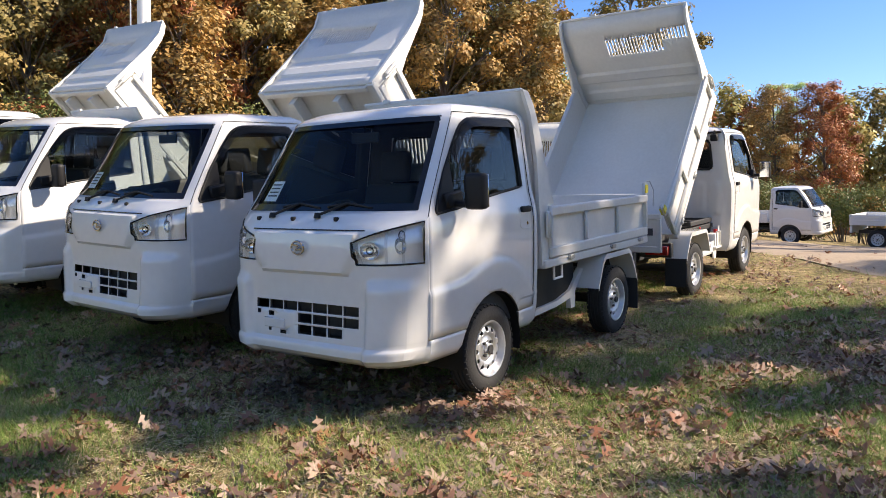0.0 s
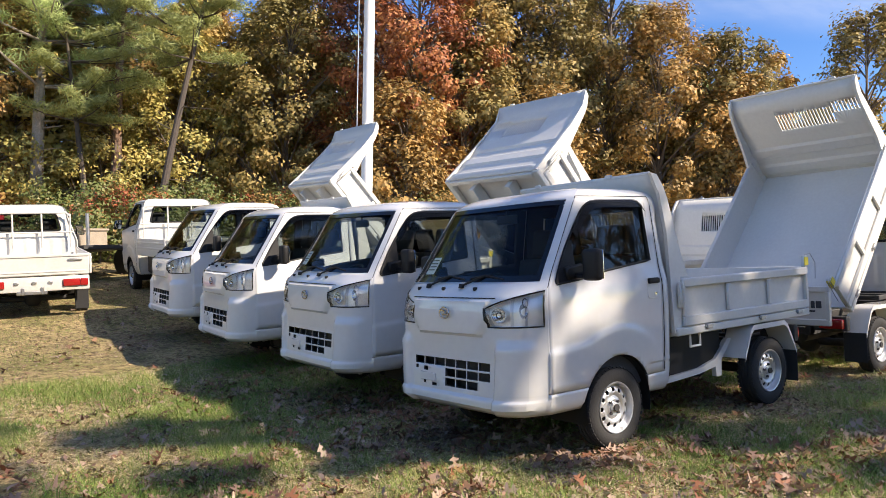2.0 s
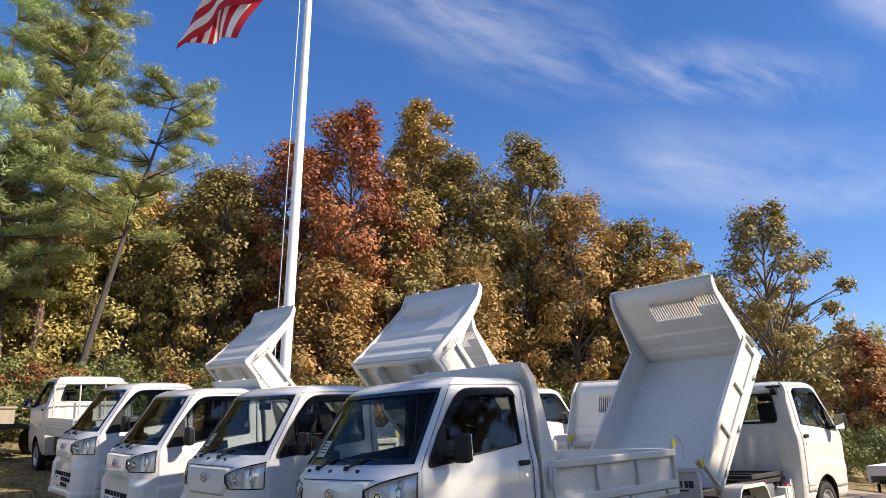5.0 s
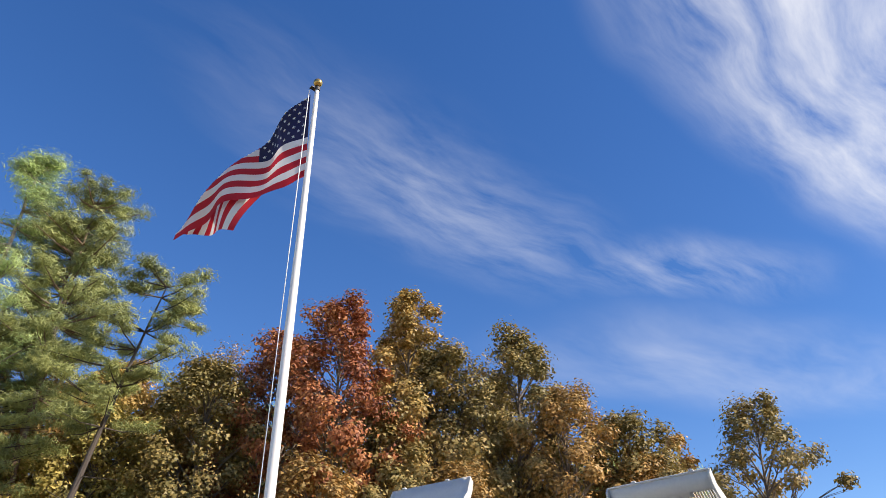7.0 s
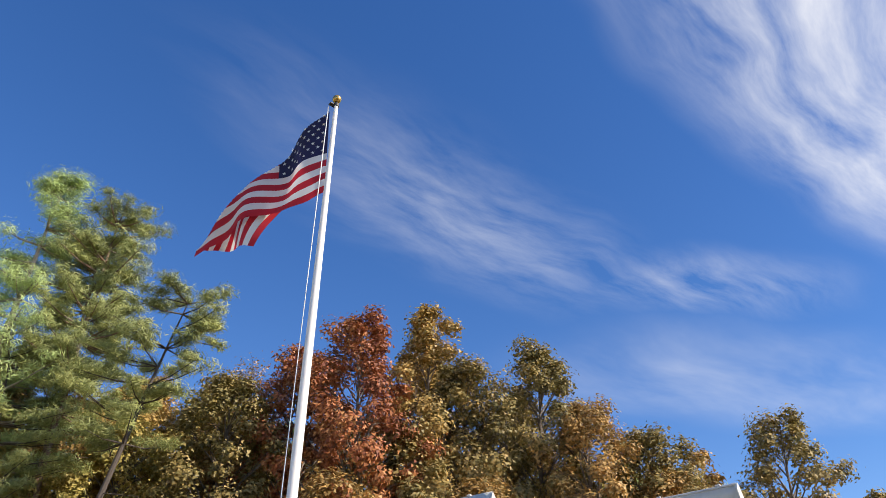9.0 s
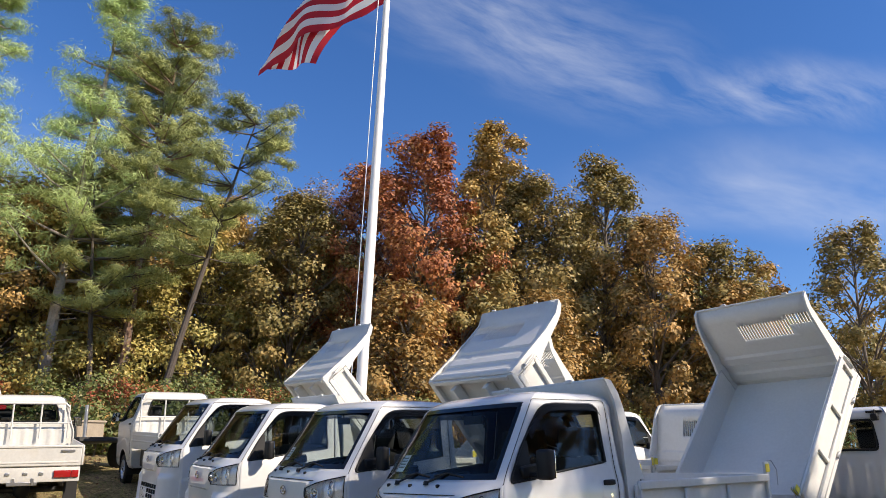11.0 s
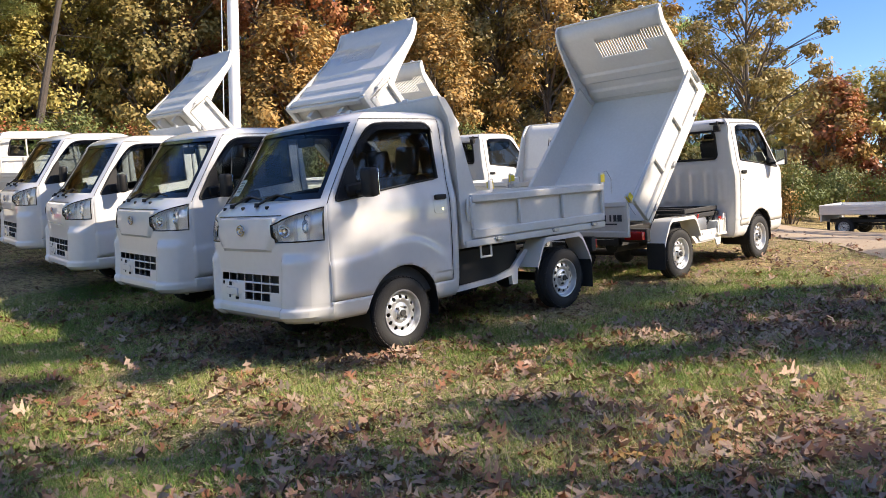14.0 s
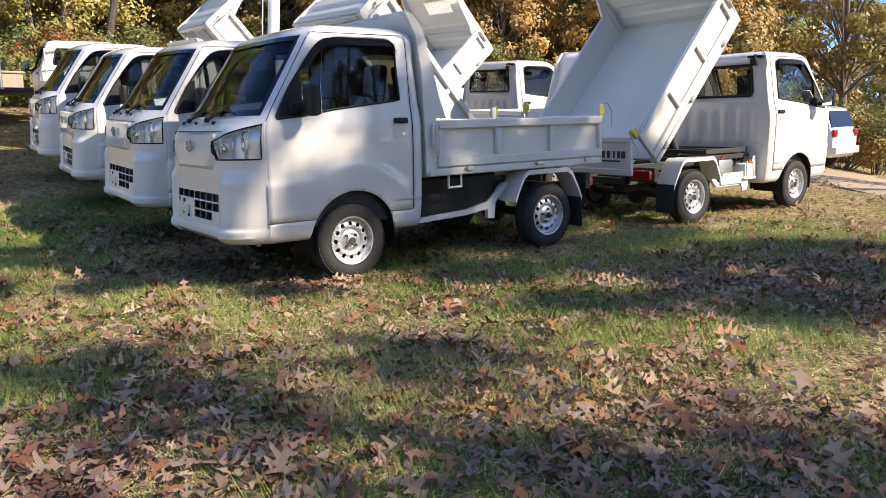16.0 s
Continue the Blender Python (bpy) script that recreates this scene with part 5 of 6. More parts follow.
# ---- trees ----
rng = np.random.default_rng(7)


def leaves(name, centres, spread_r, per, size, mat, parent, seed, slim=0.8, flat=0.75, label=""):
    """A crown of separate small leaves gathered in clumps round the given centres."""
    r = np.random.default_rng(seed)
    centres = np.asarray(centres)
    n = len(centres) * per
    c = np.repeat(centres, per, 0)
    d = r.normal(size=(n, 3))
    d *= (np.abs(r.normal(0.75, 0.3, (n, 1))) / np.linalg.norm(d, axis=1, keepdims=True))
    c = c + d * np.repeat(np.asarray(spread_r), per)[:, None] * np.array([1, 1, flat])
    # leaves face outwards from their clump and from the crown, and a little upwards
    out = np.repeat(centres - centres.mean(0), per, 0)
    out /= np.linalg.norm(out, axis=1, keepdims=True) + 1e-6
    face = 0.9 * d + 0.55 * out + np.array([0, 0, 0.35]) + 0.42 * r.normal(size=(n, 3))
    face /= np.linalg.norm(face, axis=1, keepdims=True)
    a = np.cross(face, r.normal(size=(n, 3)))
    a /= np.linalg.norm(a, axis=1, keepdims=True)
    b = np.cross(face, a)
    s = size * r.uniform(0.6, 1.35, (n, 1))
    co = np.stack([c - a * s, c + b * s * slim * 1.5 + a * s * 0.1, c + a * s], 1).reshape(-1, 3)
    me = bpy.data.meshes.new(name)
    me.vertices.add(3 * n)
    me.vertices.foreach_set("co", co.ravel())
    me.loops.add(3 * n)
    me.loops.foreach_set("vertex_index", np.arange(3 * n))
    me.polygons.add(n)
    me.polygons.foreach_set("loop_start", np.arange(n) * 3)
    me.update(calc_edges=True)
    me.materials.append(mat)
    ob = new(name, me)
    ob.parent = parent
    if label:
        tagged(ob, label)
    return ob


def limb(bm, pts, radii, seg=7):
    prev = None
    for i, (p, r) in enumerate(zip(pts, radii)):
        p = Vector(p)
        d = (Vector(pts[min(i + 1, len(pts) - 1)]) - Vector(pts[max(i - 1, 0)])).normalized()
        q = d.to_track_quat("Z", "Y")
        ring = [bm.verts.new(p + q @ Vector((r * math.cos(2 * math.pi * k / seg), r * math.sin(2 * math.pi * k / seg), 0))) for k in range(seg)]
        if prev:
            for k in range(seg):
                bm.faces.new((prev[k], prev[(k + 1) % seg], ring[(k + 1) % seg], ring[k]))
        prev = ring


def trunk_line(h, lean, wob, r, n=8):
    out = []
    ph = r.uniform(0, 6.28, 2)
    for i in range(n + 1):
        t = i / n
        out.append((lean[0] * t ** 1.4 + wob * math.sin(3.1 * t + ph[0]) * t, lean[1] * t ** 1.4 + wob * math.sin(2.6 * t + ph[1]) * t, h * t))
    return out


def broadleaf(name, h, r0, mat, seed, clumps=34, per=230, bare=0.25, lean=(0, 0), size=0.15, dia=0.16, bark="bark", gap=1.0, twigs=3):
    r = np.random.default_rng(seed)
    tree = plain(name)
    line = trunk_line(h * 0.9, lean, 0.25, r)
    bm = bmesh.new()
    limb(bm, [(line[0][0], line[0][1], -0.4)] + line, [dia * 1.35] + [dia * (1.05 - 0.93 * i / 8) for i in range(9)], 9)
    part("trunk", bm, M[bark], tree, tidy=True)
    cs, rad = [], []
    lo, hi = h * bare, h
    for k in range(clumps):
        t = (k + r.uniform(0.1, 0.9)) / clumps
        z = lo + (hi - lo) * t
        prof = math.sin(math.pi * (0.12 + 0.83 * t) ** 0.85) ** 0.7
        ang = k * 2.399 + r.uniform(-0.5, 0.5)
        rr = r0 * prof * r.uniform(0.35, 1.0)
        i = min(7, int(z / (h * 0.9) * 8))
        cx, cy = line[i][0], line[i][1]
        cs.append((cx + rr * math.cos(ang), cy + rr * math.sin(ang), z))
        rad.append(r0 * r.uniform(0.20, 0.36) * gap)
    bm = bmesh.new()
    for (x, y, z), q in zip(cs, rad):
        zb = max(h * bare * 0.75, z - math.hypot(x, y) * r.uniform(0.5, 1.0) - 0.4)
        i = min(7, int(zb / (h * 0.9) * 8))
        f = zb / (h * 0.9) * 8 - i
        a = [line[i][j] * (1 - f) + line[i + 1][j] * f for j in range(3)]
        m = [(a[0] + x) / 2 + r.normal() * 0.15, (a[1] + y) / 2 + r.normal() * 0.15, (a[2] + z) / 2 + 0.2]
        w = dia * (0.42 - 0.25 * zb / h)
        limb(bm, [a, m, (x, y, z)], [w, w * 0.6, w * 0.2], 5)
        for _ in range(twigs):
            e = (x + r.uniform(-1, 1) * q, y + r.uniform(-1, 1) * q, z + r.uniform(-1, 0.8) * q)
            limb(bm, [m, ((m[0] + e[0]) / 2, (m[1] + e[1]) / 2 + 0.1, (m[2] + e[2]) / 2 + 0.1), e], [w * 0.4, w * 0.25, w * 0.1], 3)
    part("branching", bm, M[bark], tree)
    leaves("crown", cs, rad, per, size, mat, tree, seed + 100)
    return tree


def pine(name, h, r0, mat, seed, bare=0.45, lean=(0, 0), dia=0.2, whorls=13, per=110, bark="pinebark", flat_top=True, broken=True, needle=0.10):
    r = np.random.default_rng(seed)
    tree = plain(name)
    line = trunk_line(h * 0.97, lean, 0.2, r)
    bm = bmesh.new()
    limb(bm, [(line[0][0], line[0][1], -0.4)] + line, [dia * 1.25] + [dia * (1.0 - 0.85 * i / 8) for i in range(9)], 9)
    part("trunk", bm, M[bark], tree)
    cs, rad = [], []
    bm = bmesh.new()
    for k in range(whorls):
        t = k / (whorls - 1)
        z = h * (bare + (1 - bare) * t) - 0.1
        i = min(7, int(z / (h * 0.97) * 8))
        f = min(1, z / (h * 0.97) * 8 - i)
        a = [line[i][j] * (1 - f) + line[i + 1][j] * f for j in range(3)]
        reach = r0 * ((0.55 + 0.6 * math.sin(math.pi * min(1, 0.25 + 0.7 * t))) if flat_top else (1.08 - 0.85 * t))
        for b in range(int(r.integers(4, 7))):
            ang = r.uniform(0, 6.28)
            q = reach * r.uniform(0.45, 1.0)
            tip_z = z + q * r.uniform(0.0, 0.35)
            e = (a[0] + q * math.cos(ang), a[1] + q * math.sin(ang), tip_z)
            m = ((a[0] + e[0]) / 2, (a[1] + e[1]) / 2, (a[2] + e[2]) / 2 - 0.1)
            limb(bm, [a, m, e], [dia * 0.22, dia * 0.15, dia * 0.05], 5)
            for g in (0.5, 0.75, 1.0):
                cs.append((a[0] + (e[0] - a[0]) * g + r.normal() * 0.12, a[1] + (e[1] - a[1]) * g + r.normal() * 0.12, a[2] + (e[2] - a[2]) * g + 0.1))
                rad.append(r0 * r.uniform(0.12, 0.20))
    if broken:
        for _ in range(9):
            z = h * r.uniform(0.12, bare)
            i = min(7, int(z / (h * 0.97) * 8))
            ang, q = r.uniform(0, 6.28), r.uniform(0.4, 1.6)
            dead = bmesh.new()
            limb(dead, [(line[i][0], line[i][1], z), (line[i][0] + q * math.cos(ang), line[i][1] + q * math.sin(ang), z + r.uniform(-0.3, 0.3))], [dia * 0.12, dia * 0.04], 4)
            part("dead_limb", dead, M[bark], tree)
    part("branching", bm, M[bark], tree)
    leaves("crown", cs, rad, per, needle, mat, tree, seed + 100, slim=0.12, flat=0.5)
    return tree


def shrub(name, h, r0, mat, seed, per=260, clumps=12, size=0.048):
    r = np.random.default_rng(seed)
    t = plain(name)
    cs = [(r.normal() * r0 * 0.5, r.normal() * r0 * 0.5, h * r.uniform(0.2, 0.95)) for _ in range(clumps)]
    bm = bmesh.new()
    for c in cs:
        limb(bm, [(c[0] * 0.2, c[1] * 0.2, -0.1), (c[0] * 0.6, c[1] * 0.6, c[2] * 0.6), c], [0.025, 0.016, 0.006], 4)
    part("brushwood", bm, M["bark"], t)
    leaves("foliage", cs, [r0 * 0.38] * clumps, per, size, mat, t, seed + 50)
    return t


L = {}
L["red"] = leaf_material("red_oak_leaves", ((0.08, 0.030, 0.020), (0.18, 0.062, 0.032), (0.29, 0.115, 0.045), (0.33, 0.19, 0.075)), gain=1.6)
L["yellow"] = leaf_material("yellow_oak_leaves", ((0.07, 0.058, 0.024), (0.17, 0.122, 0.040), (0.28, 0.185, 0.060), (0.38, 0.26, 0.095)), gain=1.9)
L["olive"] = leaf_material("olive_brown_leaves", ((0.05, 0.046, 0.02), (0.11, 0.092, 0.032), (0.19, 0.142, 0.052), (0.28, 0.19, 0.075)), gain=1.9)
L["brown"] = leaf_material("russet_leaves", ((0.07, 0.052, 0.022), (0.155, 0.104, 0.038), (0.255, 0.155, 0.052), (0.35, 0.19, 0.065)), gain=1.9)
L["green"] = leaf_material("yellow_green_leaves", ((0.06, 0.066, 0.022), (0.14, 0.125, 0.036), (0.22, 0.175, 0.056), (0.32, 0.24, 0.09)), gain=2.2)
L["pine"] = leaf_material("pine_needles", ((0.045, 0.054, 0.022), (0.09, 0.10, 0.038), (0.15, 0.155, 0.056)), through_light=0.25, gain=3.5)
L["whitepine"] = leaf_material("white_pine_needles", ((0.065, 0.085, 0.036), (0.13, 0.165, 0.066), (0.21, 0.245, 0.11)), through_light=0.3, gain=3.3)
L["hedge"] = leaf_material("hedge_leaves", ((0.035, 0.055, 0.015), (0.08, 0.105, 0.028), (0.13, 0.14, 0.05), (0.20, 0.15, 0.07)), gain=1.4)
L["scarlet"] = leaf_material("scarlet_shrub_leaves", ((0.11, 0.025, 0.015), (0.22, 0.06, 0.03), (0.26, 0.12, 0.05)))
L["bare"] = leaf_material("thin_rosy_leaves", ((0.18, 0.13, 0.09), (0.26, 0.18, 0.13), (0.24, 0.20, 0.10)))

TREE = {
    "red": broadleaf("red_oak_tree", 12.6, 2.9, L["red"], 11, clumps=90, per=300, bare=0.14, gap=0.66, size=0.078),
    "yellow": broadleaf("yellow_oak_tree", 13.6, 2.6, L["yellow"], 12, clumps=92, per=300, bare=0.10, gap=0.66, size=0.078),
    "olive": broadleaf("olive_oak_tree", 12.2, 3.1, L["olive"], 13, clumps=92, per=300, bare=0.12, gap=0.66, size=0.078),
    "brown": broadleaf("russet_oak_tree", 9.4, 2.7, L["brown"], 14, clumps=80, per=300, bare=0.06, gap=0.70, size=0.075),
    "green": broadleaf("maple_tree", 10.0, 3.0, L["green"], 15, clumps=80, per=300, bare=0.05, gap=0.70, size=0.075),
    "right": broadleaf("lone_oak_tree", 11.0, 3.3, L["olive"], 16, clumps=56, per=240, bare=0.30, gap=0.58, size=0.085),
    "thin": broadleaf("young_oak_tree", 8.8, 2.2, L["brown"], 17, clumps=20, per=200, bare=0.3, gap=0.75, size=0.1),
    # these four stay out of view; their crowns are shaped for the shade they cast
    "tall": broadleaf("high_crowned_oak_tree", 13.4, 1.75, L["yellow"], 27, clumps=70, per=200, bare=0.49, gap=0.66, size=0.085, dia=0.2),
    "crest": broadleaf("small_topped_oak_tree", 13.3, 0.62, L["yellow"], 26, clumps=14, per=160, bare=0.82, gap=1.0, size=0.08, dia=0.09, twigs=1),
    "high": broadleaf("sparse_high_oak_tree", 13.2, 1.9, L["brown"], 29, clumps=20, per=150, bare=0.70, gap=0.6, size=0.095, dia=0.14),
    "open": broadleaf("open_crowned_oak_tree", 12.4, 3.4, L["olive"], 28, clumps=40, per=170, bare=0.36, gap=0.44, size=0.095, dia=0.18),
    "bare": broadleaf("half_bare_tree", 12.5, 2.4, L["bare"], 18, clumps=40, per=80, bare=0.3, size=0.08),
    "pine": pine("pitch_pine_tree", 16.2, 2.5, L["pine"], 21, bare=0.52, dia=0.20, whorls=14, per=160, needle=0.14),
    "lean": pine("leaning_pine_tree", 11.6, 2.3, L["pine"], 22, bare=0.52, lean=(0.9, 1.9), dia=0.14, whorls=9, per=160, bark="darkbark", needle=0.14),
    "white": pine("white_pine_tree", 17.2, 3.4, L["whitepine"], 23, bare=0.30, dia=0.24, whorls=16, per=150, bark="palebark", flat_top=False, needle=0.13),
    "far_green": broadleaf("maple_tree", 10.0, 3.0, L["green"], 45, clumps=34, per=150, bare=0.05, size=0.16, twigs=0),
    "far_olive": broadleaf("olive_oak_tree", 11.0, 3.0, L["olive"], 46, clumps=34, per=150, bare=0.08, size=0.16, twigs=0),
    "far_brown": broadleaf("russet_oak_tree", 9.4, 2.8, L["brown"], 47, clumps=32, per=150, bare=0.05, size=0.16, twigs=0),
    "far_red": broadleaf("red_oak_tree", 9.0, 2.7, L["red"], 48, clumps=32, per=150, bare=0.05, size=0.16, twigs=0),
    "far_pine": pine("white_pine_tree", 10.5, 2.6, L["whitepine"], 49, bare=0.1, dia=0.16, whorls=11, per=45, bark="bark", flat_top=False, broken=False, needle=0.18),
}
TEXT = {"red": "tall oak with dark red autumn leaves", "yellow": "tall oak with yellow-brown autumn leaves", "olive": "oak with olive and brown leaves",
        "brown": "bushy russet-leaved young oak", "green": "yellow-green maple in early autumn colour", "right": "lone open-crowned oak with sparse leaves",
        "tall": "unseen tall oak with a high yellow-brown crown", "crest": "unseen slim oak added to shade the first cab", "high": "unseen tall oak with a sparse brown crown", "open": "unseen oak with a gappy olive-brown crown", "thin": "thin young oak with few brown leaves", "bare": "half-bare tree with rosy twigs", "pine": "tall pine with bare reddish trunk",
        "lean": "slender leaning pine with a flat crown", "white": "large white pine with long green boughs"}
TEXT.update({"far_green": "yellow-green maple in the deeper wood", "far_olive": "olive-brown oak in the deeper wood", "far_brown": "russet oak in the deeper wood", "far_red": "orange-red oak in the far wood", "far_pine": "green pine in the far wood"})
placed = {}


def plant(kind, x, y, turn=0.0, sink=0.0, upright=True):
    m = Matrix.Translation(ground_at(x, y) - Vector((0, 0, sink))) @ pose(0, 0, 0, 0, 0, turn)
    ob = TREE[kind]
    if kind in placed:
        ob = copy_thing(ob, m)
    else:
        placed[kind] = ob
        ob.matrix_world = m
        tagged(ob, TEXT[kind], "tree", "trees round the field")
    return ob


# the edge of the wood, from the big pine round to the lone oak
plant("white", -24.8, 0.7, 40)
plant("pine", -24.35, 3.15, 10)
plant("lean", -20.5, 3.4, 0)
plant("green", -25.2, 9.6, 0, 0.0)
plant("olive", -21.6, 8.3, 300, 3.0)
plant("bare", -28.5, 12.4, 30)
plant("red", -17.6, 11.6, 0, 0.5)
plant("yellow", -17.4, 14.6, 0)
plant("olive", -16.4, 16.1, 200, 0.9)
plant("olive", -14.8, 17.9, 0)
plant("brown", -12.6, 18.2, 0)
plant("thin", -11.6, 23.5, 0)
plant("right", -9.2, 27.0, 0)
for kind, x, y, turn, sink in (("white", -25.4, -3.4, 160, 0.5), ("pine", -24.7, 3.1, 200, 1.5), ("lean", -23.2, 2.2, 150, 2.0), ("green", -24.6, 5.9, 120, 2.6), ("brown", -23.6, 9.4, 60, 2.0),
                               ("brown", -15.6, 9.6, 200, 4.2), ("olive", -16.6, 12.6, 77, 4.5), ("brown", -14.4, 14.2, 20, 3.6), ("brown", -10.8, 20.0, 100, 2.2),
                               ("olive", -11.6, 20.8, 250, 3.2), ("red", -21.2, 11.2, 100, 1.5), ("yellow", -20.4, 16.8, 210, 0.8), ("olive", -17.8, 20.4, 140, 1.2)):
    plant(kind, x, y, turn, sink)
for kind, x, y, turn, sink in (("green", -27.2, 0.3, 10, 0.6), ("green", -27.0, -5.6, 200, 0.2), ("green", -25.6, 3.0, 70, 4.4), ("olive", -27.4, -4.2, 20, 2.0), ("brown", -26.6, -1.2, 80, 0.6), ("yellow", -27.6, 1.9, 140, 3.4), ("brown", -26.9, 4.7, 190, 0.8), ("yellow", -26.8, 6.9, 240, 3.8), ("brown", -25.9, 9.7, 300, 0.4)):
    plant(kind, x, y, turn, sink)
# deeper wood behind, closing the gaps
deep = np.random.default_rng(3)
for k in range(46):
    a = radians(-22 + 108 * (k + deep.uniform(0, 1)) / 46)
    d = deep.uniform(31, 44)
    x, y = 4.7 - d * math.cos(a), -4.0 + d * math.sin(a)
    if a > radians(62):
        continue
    kind = ("far_green", "far_olive", "far_brown", "far_green", "far_olive", "far_pine")[int(deep.integers(0, 6))]
    plant(kind, x, y, deep.uniform(0, 360), 0.4 + deep.uniform(0, 1.4))
for kind, x, y, turn, sink in (("far_olive", -14.5, 38.0, 120, 2.0), ("far_brown", -17.0, 37.0, 40, 2.4)):
    plant(kind, x, y, turn, sink)
# low far woods beyond the gravel drive
for k in range(44):
    x = -24.0 + 62.0 * (k + deep.uniform(0, 1)) / 44
    y = deep.uniform(48, 62)
    kind = ("far_green", "far_brown", "far_olive", "far_pine", "far_green", "far_red")[int(deep.integers(0, 6))]
    plant(kind, x, y, deep.uniform(0, 360), {"far_pine": -0.4}.get(kind, 0.0) + deep.uniform(0, 1.4))
plant("far_red", -11.6, 54.0, 70, 0.6)
plant("brown", -8.2, 49.0, 190, 0.6)
plant("red", -5.6, 50.0, 20, 3.2)
# unseen woods added round the field for reflections, out of the sun's way
for k in range(40):
    a = radians(-62 + 282 * (k + deep.uniform(0, 1)) / 40)
    if radians(38) < a < radians(215):
        a = radians(-62) + (a - radians(38)) * 0.56
    d = deep.uniform(36, 48)
    kind = ("far_green", "far_brown", "far_olive", "far_pine")[int(deep.integers(0, 4))]
    plant(kind, 4.0 + d * math.cos(a), d * math.sin(a), deep.uniform(0, 360), 0.3)
# unseen oaks added beside the field, crowns shaped to shade the first trucks
for kind, x, y, turn, sink in (("tall", 12.25, 8.25, 90, 0.0), ("crest", 13.4, 6.95, 0, 0.0), ("open", 14.8, 4.1, 20, 0.0), ("high", 10.6, 2.9, 210, 0.0)):
    plant(kind, x, y, turn, sink)

# unseen oaks added on the sunny side for the glass and paint to reflect
for k in range(9):
    a = radians(-12 + 10.5 * k)
    plant(("open", "tall", "open", "high")[k % 4], 0.5 + 22.0 * math.cos(a), 1.0 + 22.0 * math.sin(a), 37.0 * k, 0.0)

SHRUB = {"hedge": shrub("green_bush", 2.0, 1.25, L["hedge"], 31), "scarlet": shrub("red_leaved_bush", 1.9, 1.1, L["scarlet"], 32), "brown": shrub("brown_bush", 1.8, 1.2, L["brown"], 33)}
SHRUB_TEXT = {"hedge": "dense green bush at the wood's edge", "scarlet": "low bush with red autumn leaves", "brown": "scrubby russet bush at the wood's edge"}
shrub_first = set()


def bush(kind, x, y, turn, sink=0.0):
    m = Matrix.Translation(ground_at(x, y) - Vector((0, 0, sink))) @ pose(0, 0, 0, 0, 0, turn)
    ob = SHRUB[kind]
    if kind in shrub_first:
        return copy_thing(ob, m)
    shrub_first.add(kind)
    ob.matrix_world = m
    return tagged(ob, SHRUB_TEXT[kind], "bush", "bushes along the wood")


for k in range(22):
    t = k / 21
    x = -15.2 - 1.2 * deep.uniform(0, 1) + 1.8 * t
    bush(("hedge", "hedge", "hedge", "brown")[k % 4], x, -7 + 15.5 * t, deep.uniform(0, 360), deep.uniform(0.55, 1.0))
for k in range(26):
    t = k / 25
    bush(("scarlet", "hedge", "scarlet", "brown", "hedge")[k % 5], -18.2 + 1.6 * t + deep.uniform(-0.8, 0.8), -6 + 16 * t, deep.uniform(0, 360), 0.35)
for k in range(20):
    t = k / 19
    bush(("brown", "hedge", "brown", "hedge")[k % 4], -14.5 + 8 * t + deep.uniform(-0.5, 0.5), 10 + 14 * t, deep.uniform(0, 360))
for k in range(22):
    t = k / 21
    bush(("hedge", "brown", "hedge")[k % 3], -9 + 20 * t, 27.5 + deep.uniform(-1.2, 2.2), deep.uniform(0, 360))


# ---- flagpole and flag ----
foot = ground_at(-7.65, 3.17)
TOP = 14.30
bm = bmesh.new()
limb(bm, [(0, 0, -0.2), (0, 0, 1.0), (0, 0, 5.0), (0, 0, 9.0), (0, 0, TOP - foot.z)], [0.108, 0.106, 0.099, 0.080, 0.054], 20)
flagpole = plain("flagpole", at=Matrix.Translation(foot))
tagged(flagpole, "tall tapered white flagpole with a gold ball", "flagpole")
part("shaft", bm, M["pole"], flagpole)
bm = bmesh.new()
bmesh.ops.create_uvsphere(bm, u_segments=18, v_segments=12, radius=0.115, matrix=Matrix.Translation((0, 0, TOP - foot.z + 0.24)))
part("ball", bm, M["gold"], flagpole, "gold finial ball")
bm = bmesh.new()
rod(bm, (0, 0, TOP - foot.z - 0.02), (0, 0, TOP - foot.z + 0.07), 0.075, 12)
rod(bm, (0, 0, TOP - foot.z), (0, 0, TOP - foot.z + 0.16), 0.03, 8)
box(bm, -0.12, 0.0, -0.16, 0.0, TOP - foot.z + 0.03, TOP - foot.z + 0.07, 0.01)
part("truck_pulley", bm, M["under"], flagpole, "dark pulley head")
bm = bmesh.new()
bent(bm, [Vector((-0.15, -0.14, 1.3)), Vector((-0.14, -0.13, TOP - foot.z))], 0.010, 5)
bent(bm, [Vector((-0.09, -0.17, 1.3)), Vector((-0.12, -0.15, TOP - foot.z))], 0.010, 5)
part("halyard", bm, M["paper"], flagpole, "thin white rope")

FLY = Vector((-0.91, -0.41, 0)).normalized()
SIDE = Vector((-FLY.y, FLY.x, 0))
HOIST, LONG = 2.6, 4.0
flag_top = Vector((foot.x, foot.y, TOP - 0.08)) + FLY * 0.18
FOLD = Vector((0.862, 0.507))


